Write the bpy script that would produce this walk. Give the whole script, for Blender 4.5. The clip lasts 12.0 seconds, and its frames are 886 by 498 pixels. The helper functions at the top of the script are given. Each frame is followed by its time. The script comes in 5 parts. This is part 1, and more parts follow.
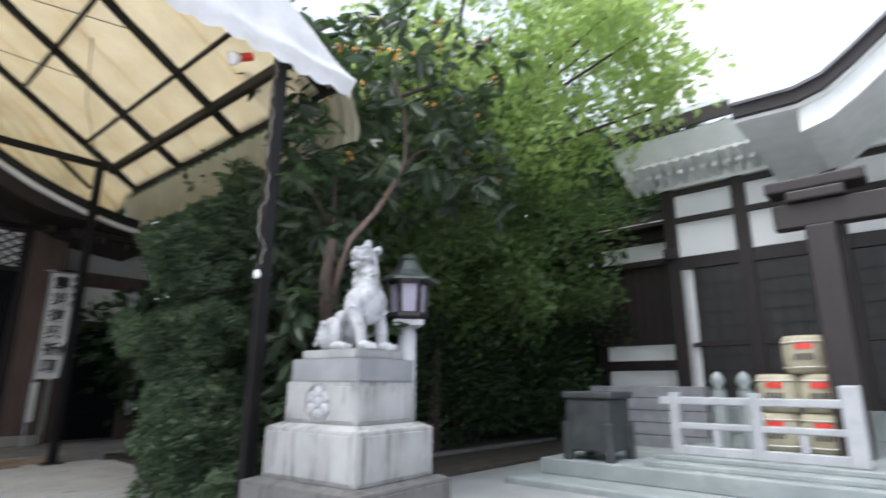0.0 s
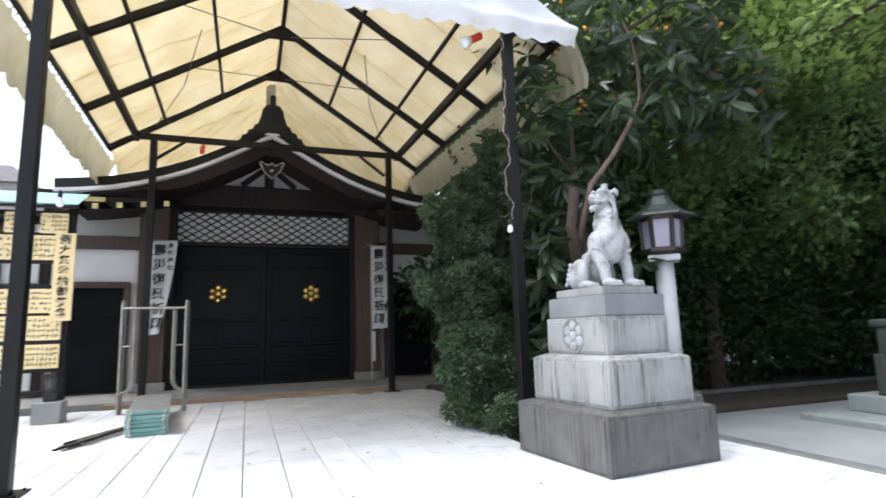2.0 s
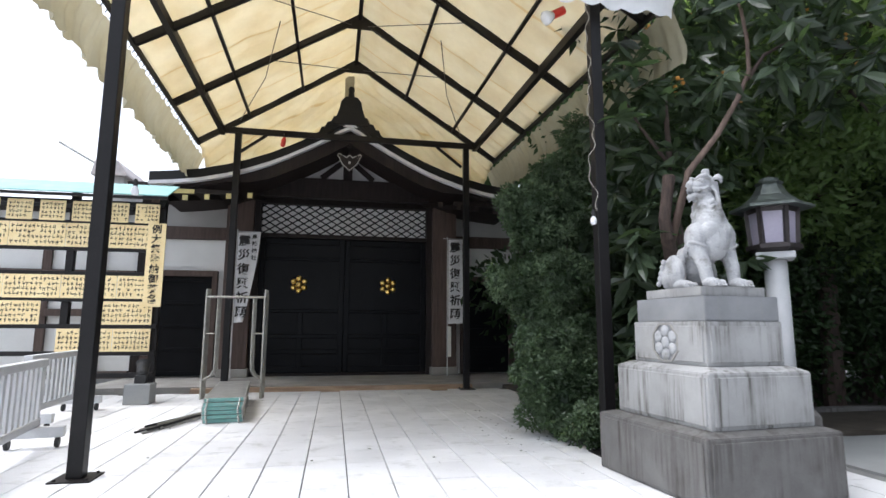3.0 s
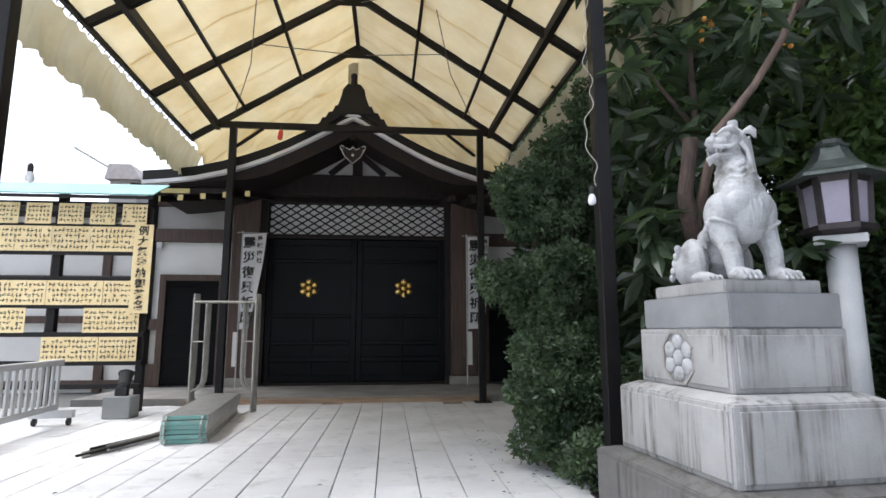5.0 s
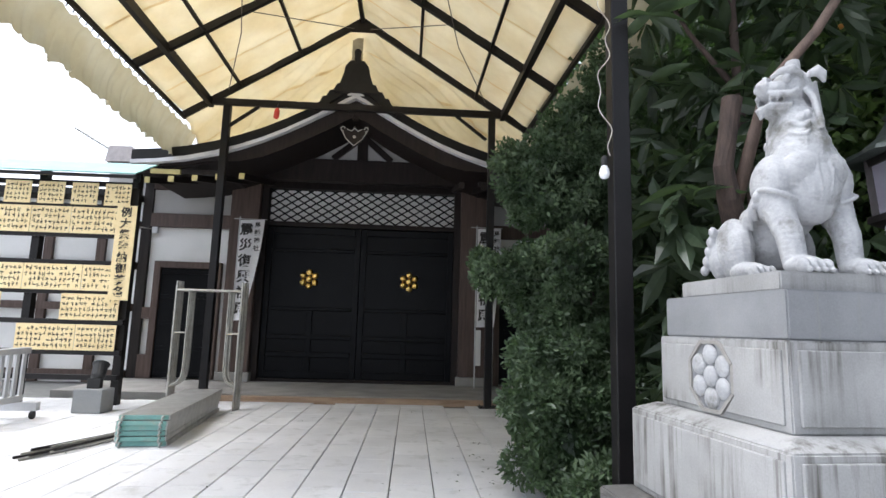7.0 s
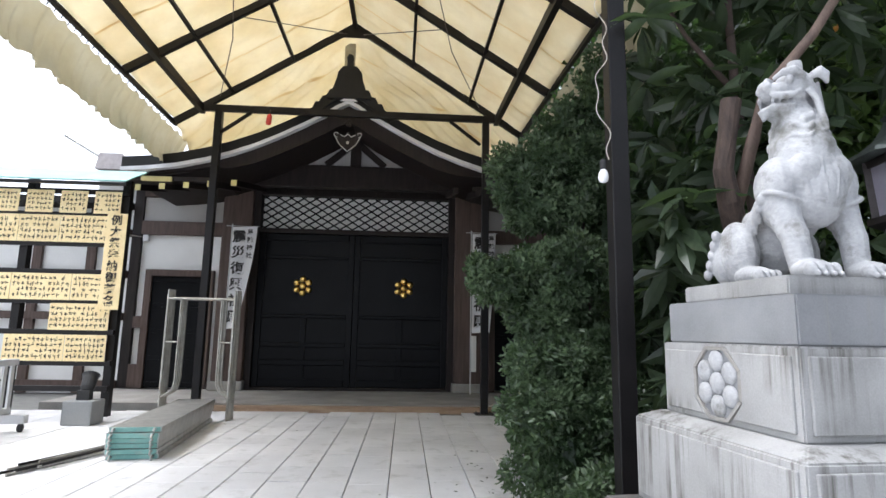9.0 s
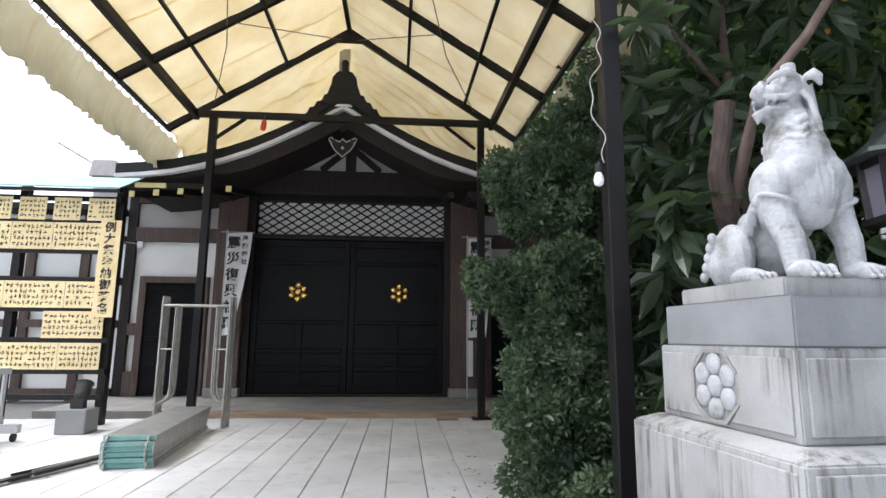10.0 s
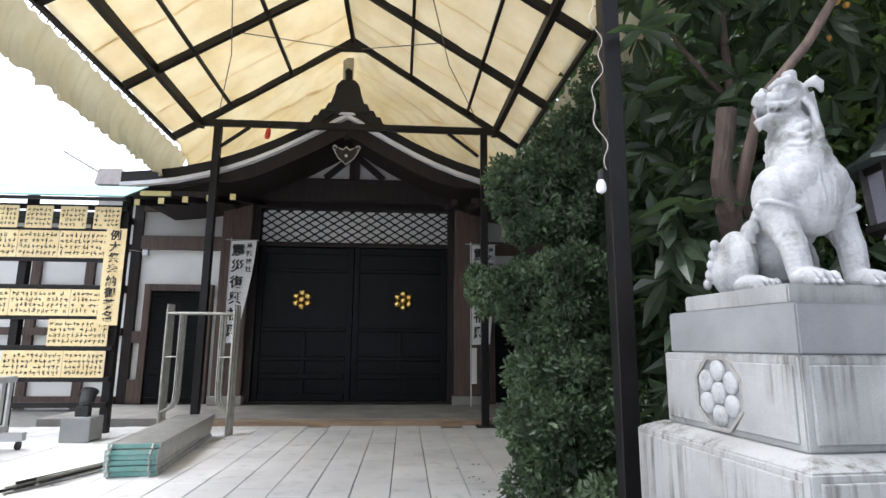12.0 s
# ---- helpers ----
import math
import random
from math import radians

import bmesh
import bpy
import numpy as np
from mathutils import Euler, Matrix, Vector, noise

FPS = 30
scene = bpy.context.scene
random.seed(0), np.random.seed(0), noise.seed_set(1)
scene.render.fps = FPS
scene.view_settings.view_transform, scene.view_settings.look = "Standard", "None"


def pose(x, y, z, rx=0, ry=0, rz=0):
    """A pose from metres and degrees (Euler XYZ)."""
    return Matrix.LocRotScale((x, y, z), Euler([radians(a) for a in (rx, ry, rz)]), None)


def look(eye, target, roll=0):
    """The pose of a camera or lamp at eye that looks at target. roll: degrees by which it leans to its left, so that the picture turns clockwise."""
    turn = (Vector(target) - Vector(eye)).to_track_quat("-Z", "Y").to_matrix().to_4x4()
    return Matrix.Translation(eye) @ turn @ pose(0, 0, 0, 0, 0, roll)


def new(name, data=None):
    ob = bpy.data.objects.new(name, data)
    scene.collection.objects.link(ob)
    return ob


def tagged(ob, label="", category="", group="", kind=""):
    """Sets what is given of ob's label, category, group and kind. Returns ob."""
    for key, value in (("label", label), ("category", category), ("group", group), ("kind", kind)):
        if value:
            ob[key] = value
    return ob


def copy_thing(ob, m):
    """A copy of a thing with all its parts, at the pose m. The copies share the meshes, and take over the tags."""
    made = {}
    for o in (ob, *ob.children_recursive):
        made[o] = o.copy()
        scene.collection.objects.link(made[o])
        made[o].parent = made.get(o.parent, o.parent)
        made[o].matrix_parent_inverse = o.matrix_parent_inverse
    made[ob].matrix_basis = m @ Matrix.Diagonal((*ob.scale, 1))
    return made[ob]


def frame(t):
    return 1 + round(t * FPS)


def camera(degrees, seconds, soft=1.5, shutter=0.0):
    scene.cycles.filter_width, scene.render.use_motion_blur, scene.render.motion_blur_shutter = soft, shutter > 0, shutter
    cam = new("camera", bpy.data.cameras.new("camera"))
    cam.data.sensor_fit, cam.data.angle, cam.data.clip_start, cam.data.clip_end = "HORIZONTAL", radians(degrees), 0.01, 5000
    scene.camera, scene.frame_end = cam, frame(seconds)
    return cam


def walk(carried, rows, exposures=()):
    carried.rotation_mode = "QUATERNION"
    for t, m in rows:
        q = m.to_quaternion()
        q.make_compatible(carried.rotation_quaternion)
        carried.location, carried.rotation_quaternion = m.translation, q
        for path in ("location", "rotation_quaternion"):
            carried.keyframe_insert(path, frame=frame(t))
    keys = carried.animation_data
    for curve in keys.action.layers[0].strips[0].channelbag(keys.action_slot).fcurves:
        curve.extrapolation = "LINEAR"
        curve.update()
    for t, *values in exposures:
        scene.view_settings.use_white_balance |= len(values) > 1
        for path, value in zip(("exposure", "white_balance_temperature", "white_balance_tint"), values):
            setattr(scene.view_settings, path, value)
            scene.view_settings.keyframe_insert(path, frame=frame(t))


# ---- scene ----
cam = camera(78.1, 12.0, shutter=0.5)
PATH = [
    (0, (-0.43, -13.72, 1.32), (1.03, -12.439, 1.798), 0.3),
    (0.2, (-0.4, -13.7, 1.29), (0.93, -12.277, 1.741), 0.4),
    (0.5, (-0.475, -13.798, 1.282), (0.701, -12.238, 1.711), 0.3),
    (1, (-0.776, -14.175, 1.305), (0.167, -12.451, 1.679), -1.3),
    (1.5, (-0.69, -14.28, 1.229), (0.099, -12.475, 1.573), -1.6),
    (2, (-0.43, -14.31, 1.23), (0.239, -12.45, 1.53), -1.8),
    (2.5, (-0.289, -14.301, 1.201), (0.136, -12.369, 1.493), -0.9),
    (2.7, (-0.283, -14.175, 1.241), (0.126, -12.239, 1.528), -0.2),
    (4.5, (0.58, -13.168, 1.31), (0.806, -11.202, 1.596), -0.2),
    (5, (0.765, -12.966, 1.318), (0.958, -10.997, 1.615), -0.1),
    (5.5, (0.943, -12.764, 1.307), (1.035, -10.788, 1.606), 0.6),
    (6, (0.998, -12.511, 1.314), (1.224, -10.544, 1.596), 1.2),
    (6.5, (0.982, -12.394, 1.343), (1.236, -10.43, 1.623), 0.7),
    (7, (1.174, -12.158, 1.341), (1.281, -10.181, 1.625), 1.6),
    (9, (1.15, -12.093, 1.355), (1.281, -10.12, 1.659), 1.0),
    (9.5, (1.149, -12.085, 1.362), (1.289, -10.115, 1.677), 0.5),
    (10, (1.149, -12.083, 1.355), (1.295, -10.114, 1.676), 0.5),
    (10.5, (1.148, -12.081, 1.361), (1.303, -10.114, 1.687), 0.5),
    (11, (1.14, -12.094, 1.361), (1.273, -10.126, 1.692), 0.6),
    (11.5, (1.145, -12.095, 1.357), (1.275, -10.128, 1.697), 0.5),
    (12, (1.152, -12.094, 1.357), (1.284, -10.128, 1.703), 0.4),
]
walk(cam, [(t, look(eye, target, roll)) for t, eye, target, roll in PATH],
     [(0, 1.5, 6000, 10.5), (0.5, 1.95, 6000, 10.5), (1.0, 2.1, 6000, 10.5), (1.5, 1.85, 6000, 10.5), (2.5, 1.38, 6050, 10.5), (4.5, 1.28, 6100, 10.5), (6, 1.33, 6100, 10.5), (7, 1.47, 6100, 10.5), (12, 1.56, 6100, 10.5)])

# ---------------- light ----------------
world = bpy.data.worlds.new("overcast_sky")
scene.world = world
world.use_nodes = True
wn = world.node_tree
wbg = wn.nodes["Background"]
sky = wn.nodes.new("ShaderNodeTexSky")
sky.sky_type = "NISHITA"
sky.sun_disc = False
sky.sun_elevation = radians(66)
sky.sun_rotation = radians(288)
sky.dust_density = 4.0
hazy = wn.nodes.new("ShaderNodeHueSaturation")
hazy.inputs["Saturation"].default_value = 0.3
wn.links.new(sky.outputs[0], hazy.inputs["Color"])
wn.links.new(hazy.outputs[0], wbg.inputs["Color"])
wbg.inputs["Strength"].default_value = 0.15
sun_data = bpy.data.lights.new("sun", "SUN")
sun_data.energy, sun_data.angle, sun_data.color = 0.6, radians(30), (1.0, 0.97, 0.93)
sun = new("sun", sun_data)
sun.matrix_world = look((-6, -2, 14), (0, 0, 0))


# ---------------- materials ----------------
def links(m):
    return m.node_tree.nodes, m.node_tree.links


def surface(name, low, high, rough=0.7, scale=6.0, fine=60.0, bump=0.15, metal=0.0, stretch=(1, 1, 1), spread=0.0, spec=0.5, stain=None, stain_scale=1.2, stain_cut=0.55):
    """A surface with broad stains and fine grain at world size."""
    m = bpy.data.materials.new(name)
    m.use_nodes = True
    n, l = links(m)
    b = n["Principled BSDF"]
    geo = n.new("ShaderNodeNewGeometry")
    mp = n.new("ShaderNodeMapping")
    mp.inputs["Scale"].default_value = stretch
    l.new(geo.outputs["Position"], mp.inputs["Vector"])
    a = n.new("ShaderNodeTexNoise")
    a.inputs["Scale"].default_value, a.inputs["Detail"].default_value = scale, 6
    l.new(mp.outputs[0], a.inputs["Vector"])
    f = n.new("ShaderNodeTexNoise")
    f.inputs["Scale"].default_value, f.inputs["Detail"].default_value = fine, 4
    l.new(mp.outputs[0], f.inputs["Vector"])
    mix = n.new("ShaderNodeMath")
    mix.operation = "MULTIPLY_ADD"
    l.new(f.outputs[0], mix.inputs[0])
    mix.inputs[1].default_value = 0.45
    l.new(a.outputs[0], mix.inputs[2])
    ramp = n.new("ShaderNodeValToRGB")
    ramp.color_ramp.elements[0].position, ramp.color_ramp.elements[1].position = 0.45, 0.98
    ramp.color_ramp.elements[0].color = (*low, 1)
    ramp.color_ramp.elements[1].color = (*high, 1)
    l.new(mix.outputs[0], ramp.inputs[0])
    out = ramp.outputs[0]
    if stain:
        g = n.new("ShaderNodeTexNoise")
        g.inputs["Scale"].default_value, g.inputs["Detail"].default_value, g.inputs["Roughness"].default_value = stain_scale, 8, 0.65
        mp2 = n.new("ShaderNodeMapping")
        mp2.inputs["Scale"].default_value = stain[3] if len(stain) > 3 else (1, 1, 1)
        l.new(geo.outputs["Position"], mp2.inputs["Vector"])
        l.new(mp2.outputs[0], g.inputs["Vector"])
        cut = n.new("ShaderNodeMapRange")
        cut.inputs["From Min"].default_value, cut.inputs["From Max"].default_value = stain_cut, stain_cut + 0.18
        l.new(g.outputs[0], cut.inputs["Value"])
        sm = n.new("ShaderNodeMix")
        sm.data_type = "RGBA"
        if len(stain) > 3:
            # streaks come in patches, with clean stone between them
            pn = n.new("ShaderNodeTexNoise")
            pn.inputs["Scale"].default_value, pn.inputs["Detail"].default_value = 2.6, 4
            l.new(geo.outputs["Position"], pn.inputs["Vector"])
            pr = n.new("ShaderNodeMapRange")
            pr.inputs["From Min"].default_value, pr.inputs["From Max"].default_value = 0.4, 0.6
            l.new(pn.outputs[0], pr.inputs["Value"])
            pm = n.new("ShaderNodeMath")
            pm.operation = "MULTIPLY"
            l.new(cut.outputs[0], pm.inputs[0])
            l.new(pr.outputs[0], pm.inputs[1])
            l.new(pm.outputs[0], sm.inputs["Factor"])
        else:
            l.new(cut.outputs[0], sm.inputs["Factor"])
        l.new(out, sm.inputs["A"])
        sm.inputs["B"].default_value = (*stain[:3], 1)
        out = sm.outputs["Result"]
    if spread:
        info = n.new("ShaderNodeObjectInfo")
        isl = n.new("ShaderNodeNewGeometry")
        add = n.new("ShaderNodeMath")
        l.new(info.outputs["Random"], add.inputs[0])
        l.new(isl.outputs["Random Per Island"], add.inputs[1])
        fr = n.new("ShaderNodeMath")
        fr.operation = "FRACT"
        l.new(add.outputs[0], fr.inputs[0])
        rng = n.new("ShaderNodeMapRange")
        rng.inputs["To Min"].default_value, rng.inputs["To Max"].default_value = 1 - spread, 1 + spread
        l.new(fr.outputs[0], rng.inputs["Value"])
        hs = n.new("ShaderNodeHueSaturation")
        l.new(rng.outputs[0], hs.inputs["Value"])
        l.new(out, hs.inputs["Color"])
        out = hs.outputs[0]
    l.new(out, b.inputs["Base Color"])
    b.inputs["Roughness"].default_value, b.inputs["Metallic"].default_value = rough, metal
    b.inputs["Specular IOR Level"].default_value = spec
    if bump:
        bp = n.new("ShaderNodeBump")
        bp.inputs["Strength"].default_value, bp.inputs["Distance"].default_value = bump, 0.01
        l.new(mix.outputs[0], bp.inputs["Height"])
        l.new(bp.outputs[0], b.inputs["Normal"])
    return m


def leaf_material(name, low, high, glow, rough=0.45, share=0.3):
    """Leaves: varied green that lets some light through."""
    m = surface(name, low, high, rough, 3.0, 20.0, 0.0, spread=0.45, spec=0.4)
    n, l = links(m)
    b = n["Principled BSDF"]
    tr = n.new("ShaderNodeBsdfTranslucent")
    tr.inputs["Color"].default_value = (*glow, 1)
    mx = n.new("ShaderNodeMixShader")
    mx.inputs[0].default_value = share
    l.new(b.outputs[0], mx.inputs[1])
    l.new(tr.outputs[0], mx.inputs[2])
    l.new(mx.outputs[0], n["Material Output"].inputs["Surface"])
    return m


def canvas_material(name, outer, through_colour, amount):
    m = surface(name, tuple(c * 0.82 for c in outer), outer, 0.85, 4.0, 15.0, 0.4, stain=(outer[0] * 0.8, outer[1] * 0.74, outer[2] * 0.62), stain_scale=1.6, stain_cut=0.6)
    n, l = links(m)
    b = n["Principled BSDF"]
    tr = n.new("ShaderNodeBsdfTranslucent")
    cl = n.new("ShaderNodeTexNoise")
    cl.inputs["Scale"].default_value, cl.inputs["Detail"].default_value = 2.2, 8
    geo = n.new("ShaderNodeNewGeometry")
    l.new(geo.outputs["Position"], cl.inputs["Vector"])
    rp = n.new("ShaderNodeValToRGB")
    rp.color_ramp.elements[0].position, rp.color_ramp.elements[1].position = 0.38, 0.6
    rp.color_ramp.elements[0].color = (through_colour[0] * 0.9, through_colour[1] * 0.86, through_colour[2] * 0.77, 1)
    rp.color_ramp.elements[1].color = (*through_colour, 1)
    l.new(cl.outputs[0], rp.inputs[0])
    l.new(rp.outputs[0], tr.inputs["Color"])
    mx = n.new("ShaderNodeMixShader")
    mx.inputs[0].default_value = amount
    l.new(b.outputs[0], mx.inputs[1])
    l.new(tr.outputs[0], mx.inputs[2])
    l.new(mx.outputs[0], n["Material Output"].inputs["Surface"])
    return m


PAVING = surface("pale_granite_paving", (0.56, 0.56, 0.565), (0.7, 0.7, 0.705), 0.8, 1.5, 55, 0.2, spread=0.06, stain=(0.45, 0.45, 0.44), stain_scale=3.4, stain_cut=0.54)
JOINT = surface("dark_joint", (0.13, 0.13, 0.13), (0.2, 0.2, 0.19), 0.9, 5, 60, 0.2)
CONCRETE = surface("grey_concrete", (0.19, 0.198, 0.202), (0.285, 0.29, 0.29), 0.85, 1.2, 70, 0.15, stain=(0.28, 0.28, 0.27), stain_scale=0.8)
STEP_STONE = surface("weathered_step", (0.2, 0.19, 0.18), (0.34, 0.33, 0.31), 0.8, 2, 50, 0.2)
DARK_WOOD = surface("dark_brown_wood", (0.008, 0.0055, 0.005), (0.024, 0.0165, 0.015), 0.6, 3, 40, 0.2, spec=0.3, stretch=(6, 6, 0.7))
BROWN_WOOD = surface("weathered_brown_wood", (0.05, 0.03, 0.024), (0.11, 0.075, 0.062), 0.65, 3, 40, 0.25, stretch=(7, 7, 0.6))
BLACK_DOOR = surface("black_lacquer_door", (0.003, 0.0033, 0.0045), (0.008, 0.0085, 0.0105), 0.4, 2, 40, 0.12, spec=0.12)
PLASTER = surface("white_plaster", (0.72, 0.72, 0.705), (0.82, 0.82, 0.81), 0.85, 1.5, 50, 0.1, stain=(0.63, 0.62, 0.58), stain_scale=1.3, stain_cut=0.62)
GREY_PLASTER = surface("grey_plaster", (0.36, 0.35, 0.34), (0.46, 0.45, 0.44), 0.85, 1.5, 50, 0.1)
ROOF_DARK = surface("dark_copper_roof", (0.007, 0.0066, 0.0066), (0.02, 0.019, 0.0185), 0.6, 2, 30, 0.2, spec=0.25)
ROOF_EDGE = surface("grey_white_roof_edge", (0.55, 0.55, 0.57), (0.72, 0.72, 0.74), 0.6, 3, 40, 0.15)
GOLD = surface("brass", (0.72, 0.48, 0.13), (0.95, 0.7, 0.25), 0.28, 6, 60, 0.05, metal=1.0)
# ochre of the rafter ends, also used for the lit soffit patch
PALE_YELLOW = surface("ochre_wood_end_and_lit_soffit", (0.6, 0.5, 0.2), (0.75, 0.66, 0.32), 0.6, 6, 60, 0.05)
IRON = surface("dark_painted_steel", (0.005, 0.0043, 0.0042), (0.012, 0.0095, 0.009), 0.5, 4, 50, 0.1, spec=0.28)
POST_PAINT = surface("worn_dark_steel_post", (0.005, 0.0047, 0.005), (0.012, 0.0105, 0.011), 0.45, 3, 60, 0.15, spec=0.25, stain=(0.04, 0.028, 0.024, (6, 6, 1)), stain_scale=2.5, stain_cut=0.66)
CANVAS = canvas_material("cream_canvas", (0.81, 0.775, 0.665), (0.95, 0.87, 0.67), 0.49)
CANVAS_SKIRT = canvas_material("aged_canvas_skirt", (0.36, 0.335, 0.24), (0.56, 0.5, 0.34), 0.3)
CANVAS_SEAM = canvas_material("canvas_seam_tape", (0.7, 0.6, 0.42), (0.9, 0.76, 0.5), 0.6)
CANVAS_WHITE = canvas_material("white_canvas", (0.84, 0.85, 0.87), (0.8, 0.78, 0.72), 0.2)
STREAK = (17, 17, 0.8)
GRANITE = surface("pale_granite_block", (0.23, 0.23, 0.228), (0.35, 0.35, 0.348), 0.75, 3, 130, 0.15, stain=(0.075, 0.07, 0.06, STREAK), stain_scale=1.0, stain_cut=0.47)
GRANITE_DARK = surface("weathered_granite_base", (0.08, 0.077, 0.074), (0.155, 0.15, 0.147), 0.8, 3, 130, 0.2, stain=(0.055, 0.05, 0.045, STREAK), stain_scale=0.9, stain_cut=0.44)
GRANITE_GREY = surface("grey_granite_block", (0.165, 0.17, 0.18), (0.24, 0.245, 0.255), 0.7, 4, 130, 0.12, stain=(0.22, 0.22, 0.2, STREAK), stain_scale=1.0, stain_cut=0.62)
STATUE = surface("carved_white_stone", (0.27, 0.275, 0.285), (0.43, 0.435, 0.445), 0.75, 9, 70, 0.7, stain=(0.1, 0.096, 0.075), stain_scale=5.0, stain_cut=0.54)
VERDIGRIS = surface("patinated_bronze", (0.06, 0.07, 0.065), (0.14, 0.16, 0.145), 0.5, 8, 60, 0.2, metal=0.5)
LANTERN_BODY = surface("dark_bronze", (0.03, 0.025, 0.024), (0.06, 0.05, 0.05), 0.45, 8, 60, 0.1, metal=0.4)
LANTERN_GLASS = surface("frosted_lavender_pane", (0.36, 0.33, 0.42), (0.46, 0.43, 0.52), 0.35, 3, 30, 0.0)
WHITE_PAINT = surface("white_paint", (0.42, 0.43, 0.44), (0.54, 0.54, 0.55), 0.5, 4, 60, 0.08, stain=(0.45, 0.44, 0.42), stain_scale=3, stain_cut=0.62)
# white rail paint, darkened in its colour for the hall's deep shade
RAIL_PAINT = surface("shaded_white_rail_paint", (0.27, 0.28, 0.285), (0.38, 0.385, 0.39), 0.6, 4, 60, 0.1, stain=(0.2, 0.2, 0.19), stain_scale=3, stain_cut=0.58)
PAPER = surface("ochre_paper", (0.78, 0.6, 0.3), (0.9, 0.75, 0.44), 0.8, 5, 40, 0.05, spread=0.06)
INK = surface("black_ink", (0.015, 0.014, 0.014), (0.03, 0.028, 0.028), 0.8, 5, 40, 0.0)
BANNER = surface("white_banner_cloth", (0.68, 0.68, 0.7), (0.8, 0.8, 0.82), 0.85, 4, 60, 0.1)
TEAL = surface("teal_metal_roof", (0.14, 0.33, 0.31), (0.22, 0.43, 0.41), 0.5, 3, 30, 0.05)
TEAL_PAINT = surface("teal_painted_steel", (0.12, 0.3, 0.27), (0.24, 0.42, 0.38), 0.55, 8, 60, 0.15, stain=(0.3, 0.28, 0.24), stain_scale=7, stain_cut=0.58)
GALV = surface("galvanised_steel", (0.36, 0.36, 0.35), (0.55, 0.55, 0.53), 0.42, 8, 60, 0.1, metal=0.75, stain=(0.22, 0.17, 0.13), stain_scale=6, stain_cut=0.62)
PIPE = surface("dull_scaffold_pipe", (0.28, 0.27, 0.24), (0.46, 0.45, 0.41), 0.45, 8, 60, 0.1, metal=0.6, stain=(0.2, 0.13, 0.09), stain_scale=7, stain_cut=0.62)
RUBBER = surface("black_rubber", (0.012, 0.012, 0.012), (0.03, 0.03, 0.03), 0.7, 8, 60, 0.05)
RED = surface("red_plastic", (0.5, 0.03, 0.02), (0.7, 0.06, 0.04), 0.4, 8, 60, 0.0)
BULB = surface("white_bulb_glass", (0.75, 0.76, 0.78), (0.85, 0.86, 0.88), 0.12, 8, 60, 0.0)
CABLE = surface("pale_cable", (0.4, 0.37, 0.33), (0.55, 0.52, 0.47), 0.6, 8, 60, 0.0)
WIRE = surface("dark_wire", (0.05, 0.045, 0.04), (0.1, 0.09, 0.08), 0.5, 8, 60, 0.0)
BARK = surface("brown_bark", (0.022, 0.015, 0.012), (0.07, 0.046, 0.036), 0.85, 9, 50, 0.9, stretch=(3, 3, 0.8))
BARK_PALE = surface("smooth_reddish_bark", (0.05, 0.031, 0.024), (0.13, 0.088, 0.068), 0.75, 6, 50, 0.3, stretch=(3, 3, 0.8))
CUT_WOOD = surface("cut_wood", (0.3, 0.2, 0.13), (0.42, 0.3, 0.2), 0.8, 12, 60, 0.2)
SOIL = surface("dark_soil", (0.025, 0.02, 0.015), (0.06, 0.05, 0.038), 0.95, 4, 50, 0.5)
LEAF_BUSH = leaf_material("shrub_leaf", (0.02, 0.038, 0.019), (0.13, 0.18, 0.1), (0.09, 0.16, 0.05), 0.24)
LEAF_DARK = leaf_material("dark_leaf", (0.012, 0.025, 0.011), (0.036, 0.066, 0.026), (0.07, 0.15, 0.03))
LEAF_LOQUAT = leaf_material("loquat_leaf", (0.018, 0.029, 0.02), (0.07, 0.095, 0.058), (0.09, 0.15, 0.045), 0.25)
LEAF_BRIGHT = leaf_material("fresh_maple_leaf", (0.12, 0.18, 0.055), (0.27, 0.35, 0.125), (0.54, 0.7, 0.22), 0.45, 0.5)
LEAF_MID = leaf_material("mid_green_leaf", (0.036, 0.068, 0.024), (0.105, 0.16, 0.055), (0.2, 0.32, 0.07), 0.45, 0.4)
FRUIT = surface("orange_fruit", (0.6, 0.25, 0.04), (0.8, 0.4, 0.08), 0.45, 8, 60, 0.0)
STRAW = surface("straw_matting", (0.3, 0.27, 0.19), (0.44, 0.4, 0.29), 0.9, 8, 60, 0.3)
CREAM_WOOD = surface("pale_painted_eave", (0.68, 0.69, 0.66), (0.8, 0.81, 0.78), 0.7, 3, 50, 0.08)
STONE_PALE = surface("pale_green_granite", (0.17, 0.192, 0.188), (0.255, 0.28, 0.275), 0.75, 3, 100, 0.12, stain=(0.3, 0.33, 0.31), stain_scale=2)
DARK_STONE = surface("dark_bronze_tank", (0.022, 0.026, 0.026), (0.055, 0.06, 0.058), 0.55, 5, 60, 0.2)
HALL_WOOD = surface("hall_dark_wood", (0.008, 0.005, 0.0045), (0.02, 0.011, 0.009), 0.55, 3, 40, 0.15, stretch=(5, 5, 0.8))
SHUTTER = surface("dark_shutter", (0.012, 0.011, 0.01), (0.026, 0.023, 0.021), 0.5, 3, 40, 0.1)
COPPER_PALE = surface("pale_weathered_copper", (0.5, 0.51, 0.55), (0.66, 0.67, 0.7), 0.6, 2, 30, 0.1)


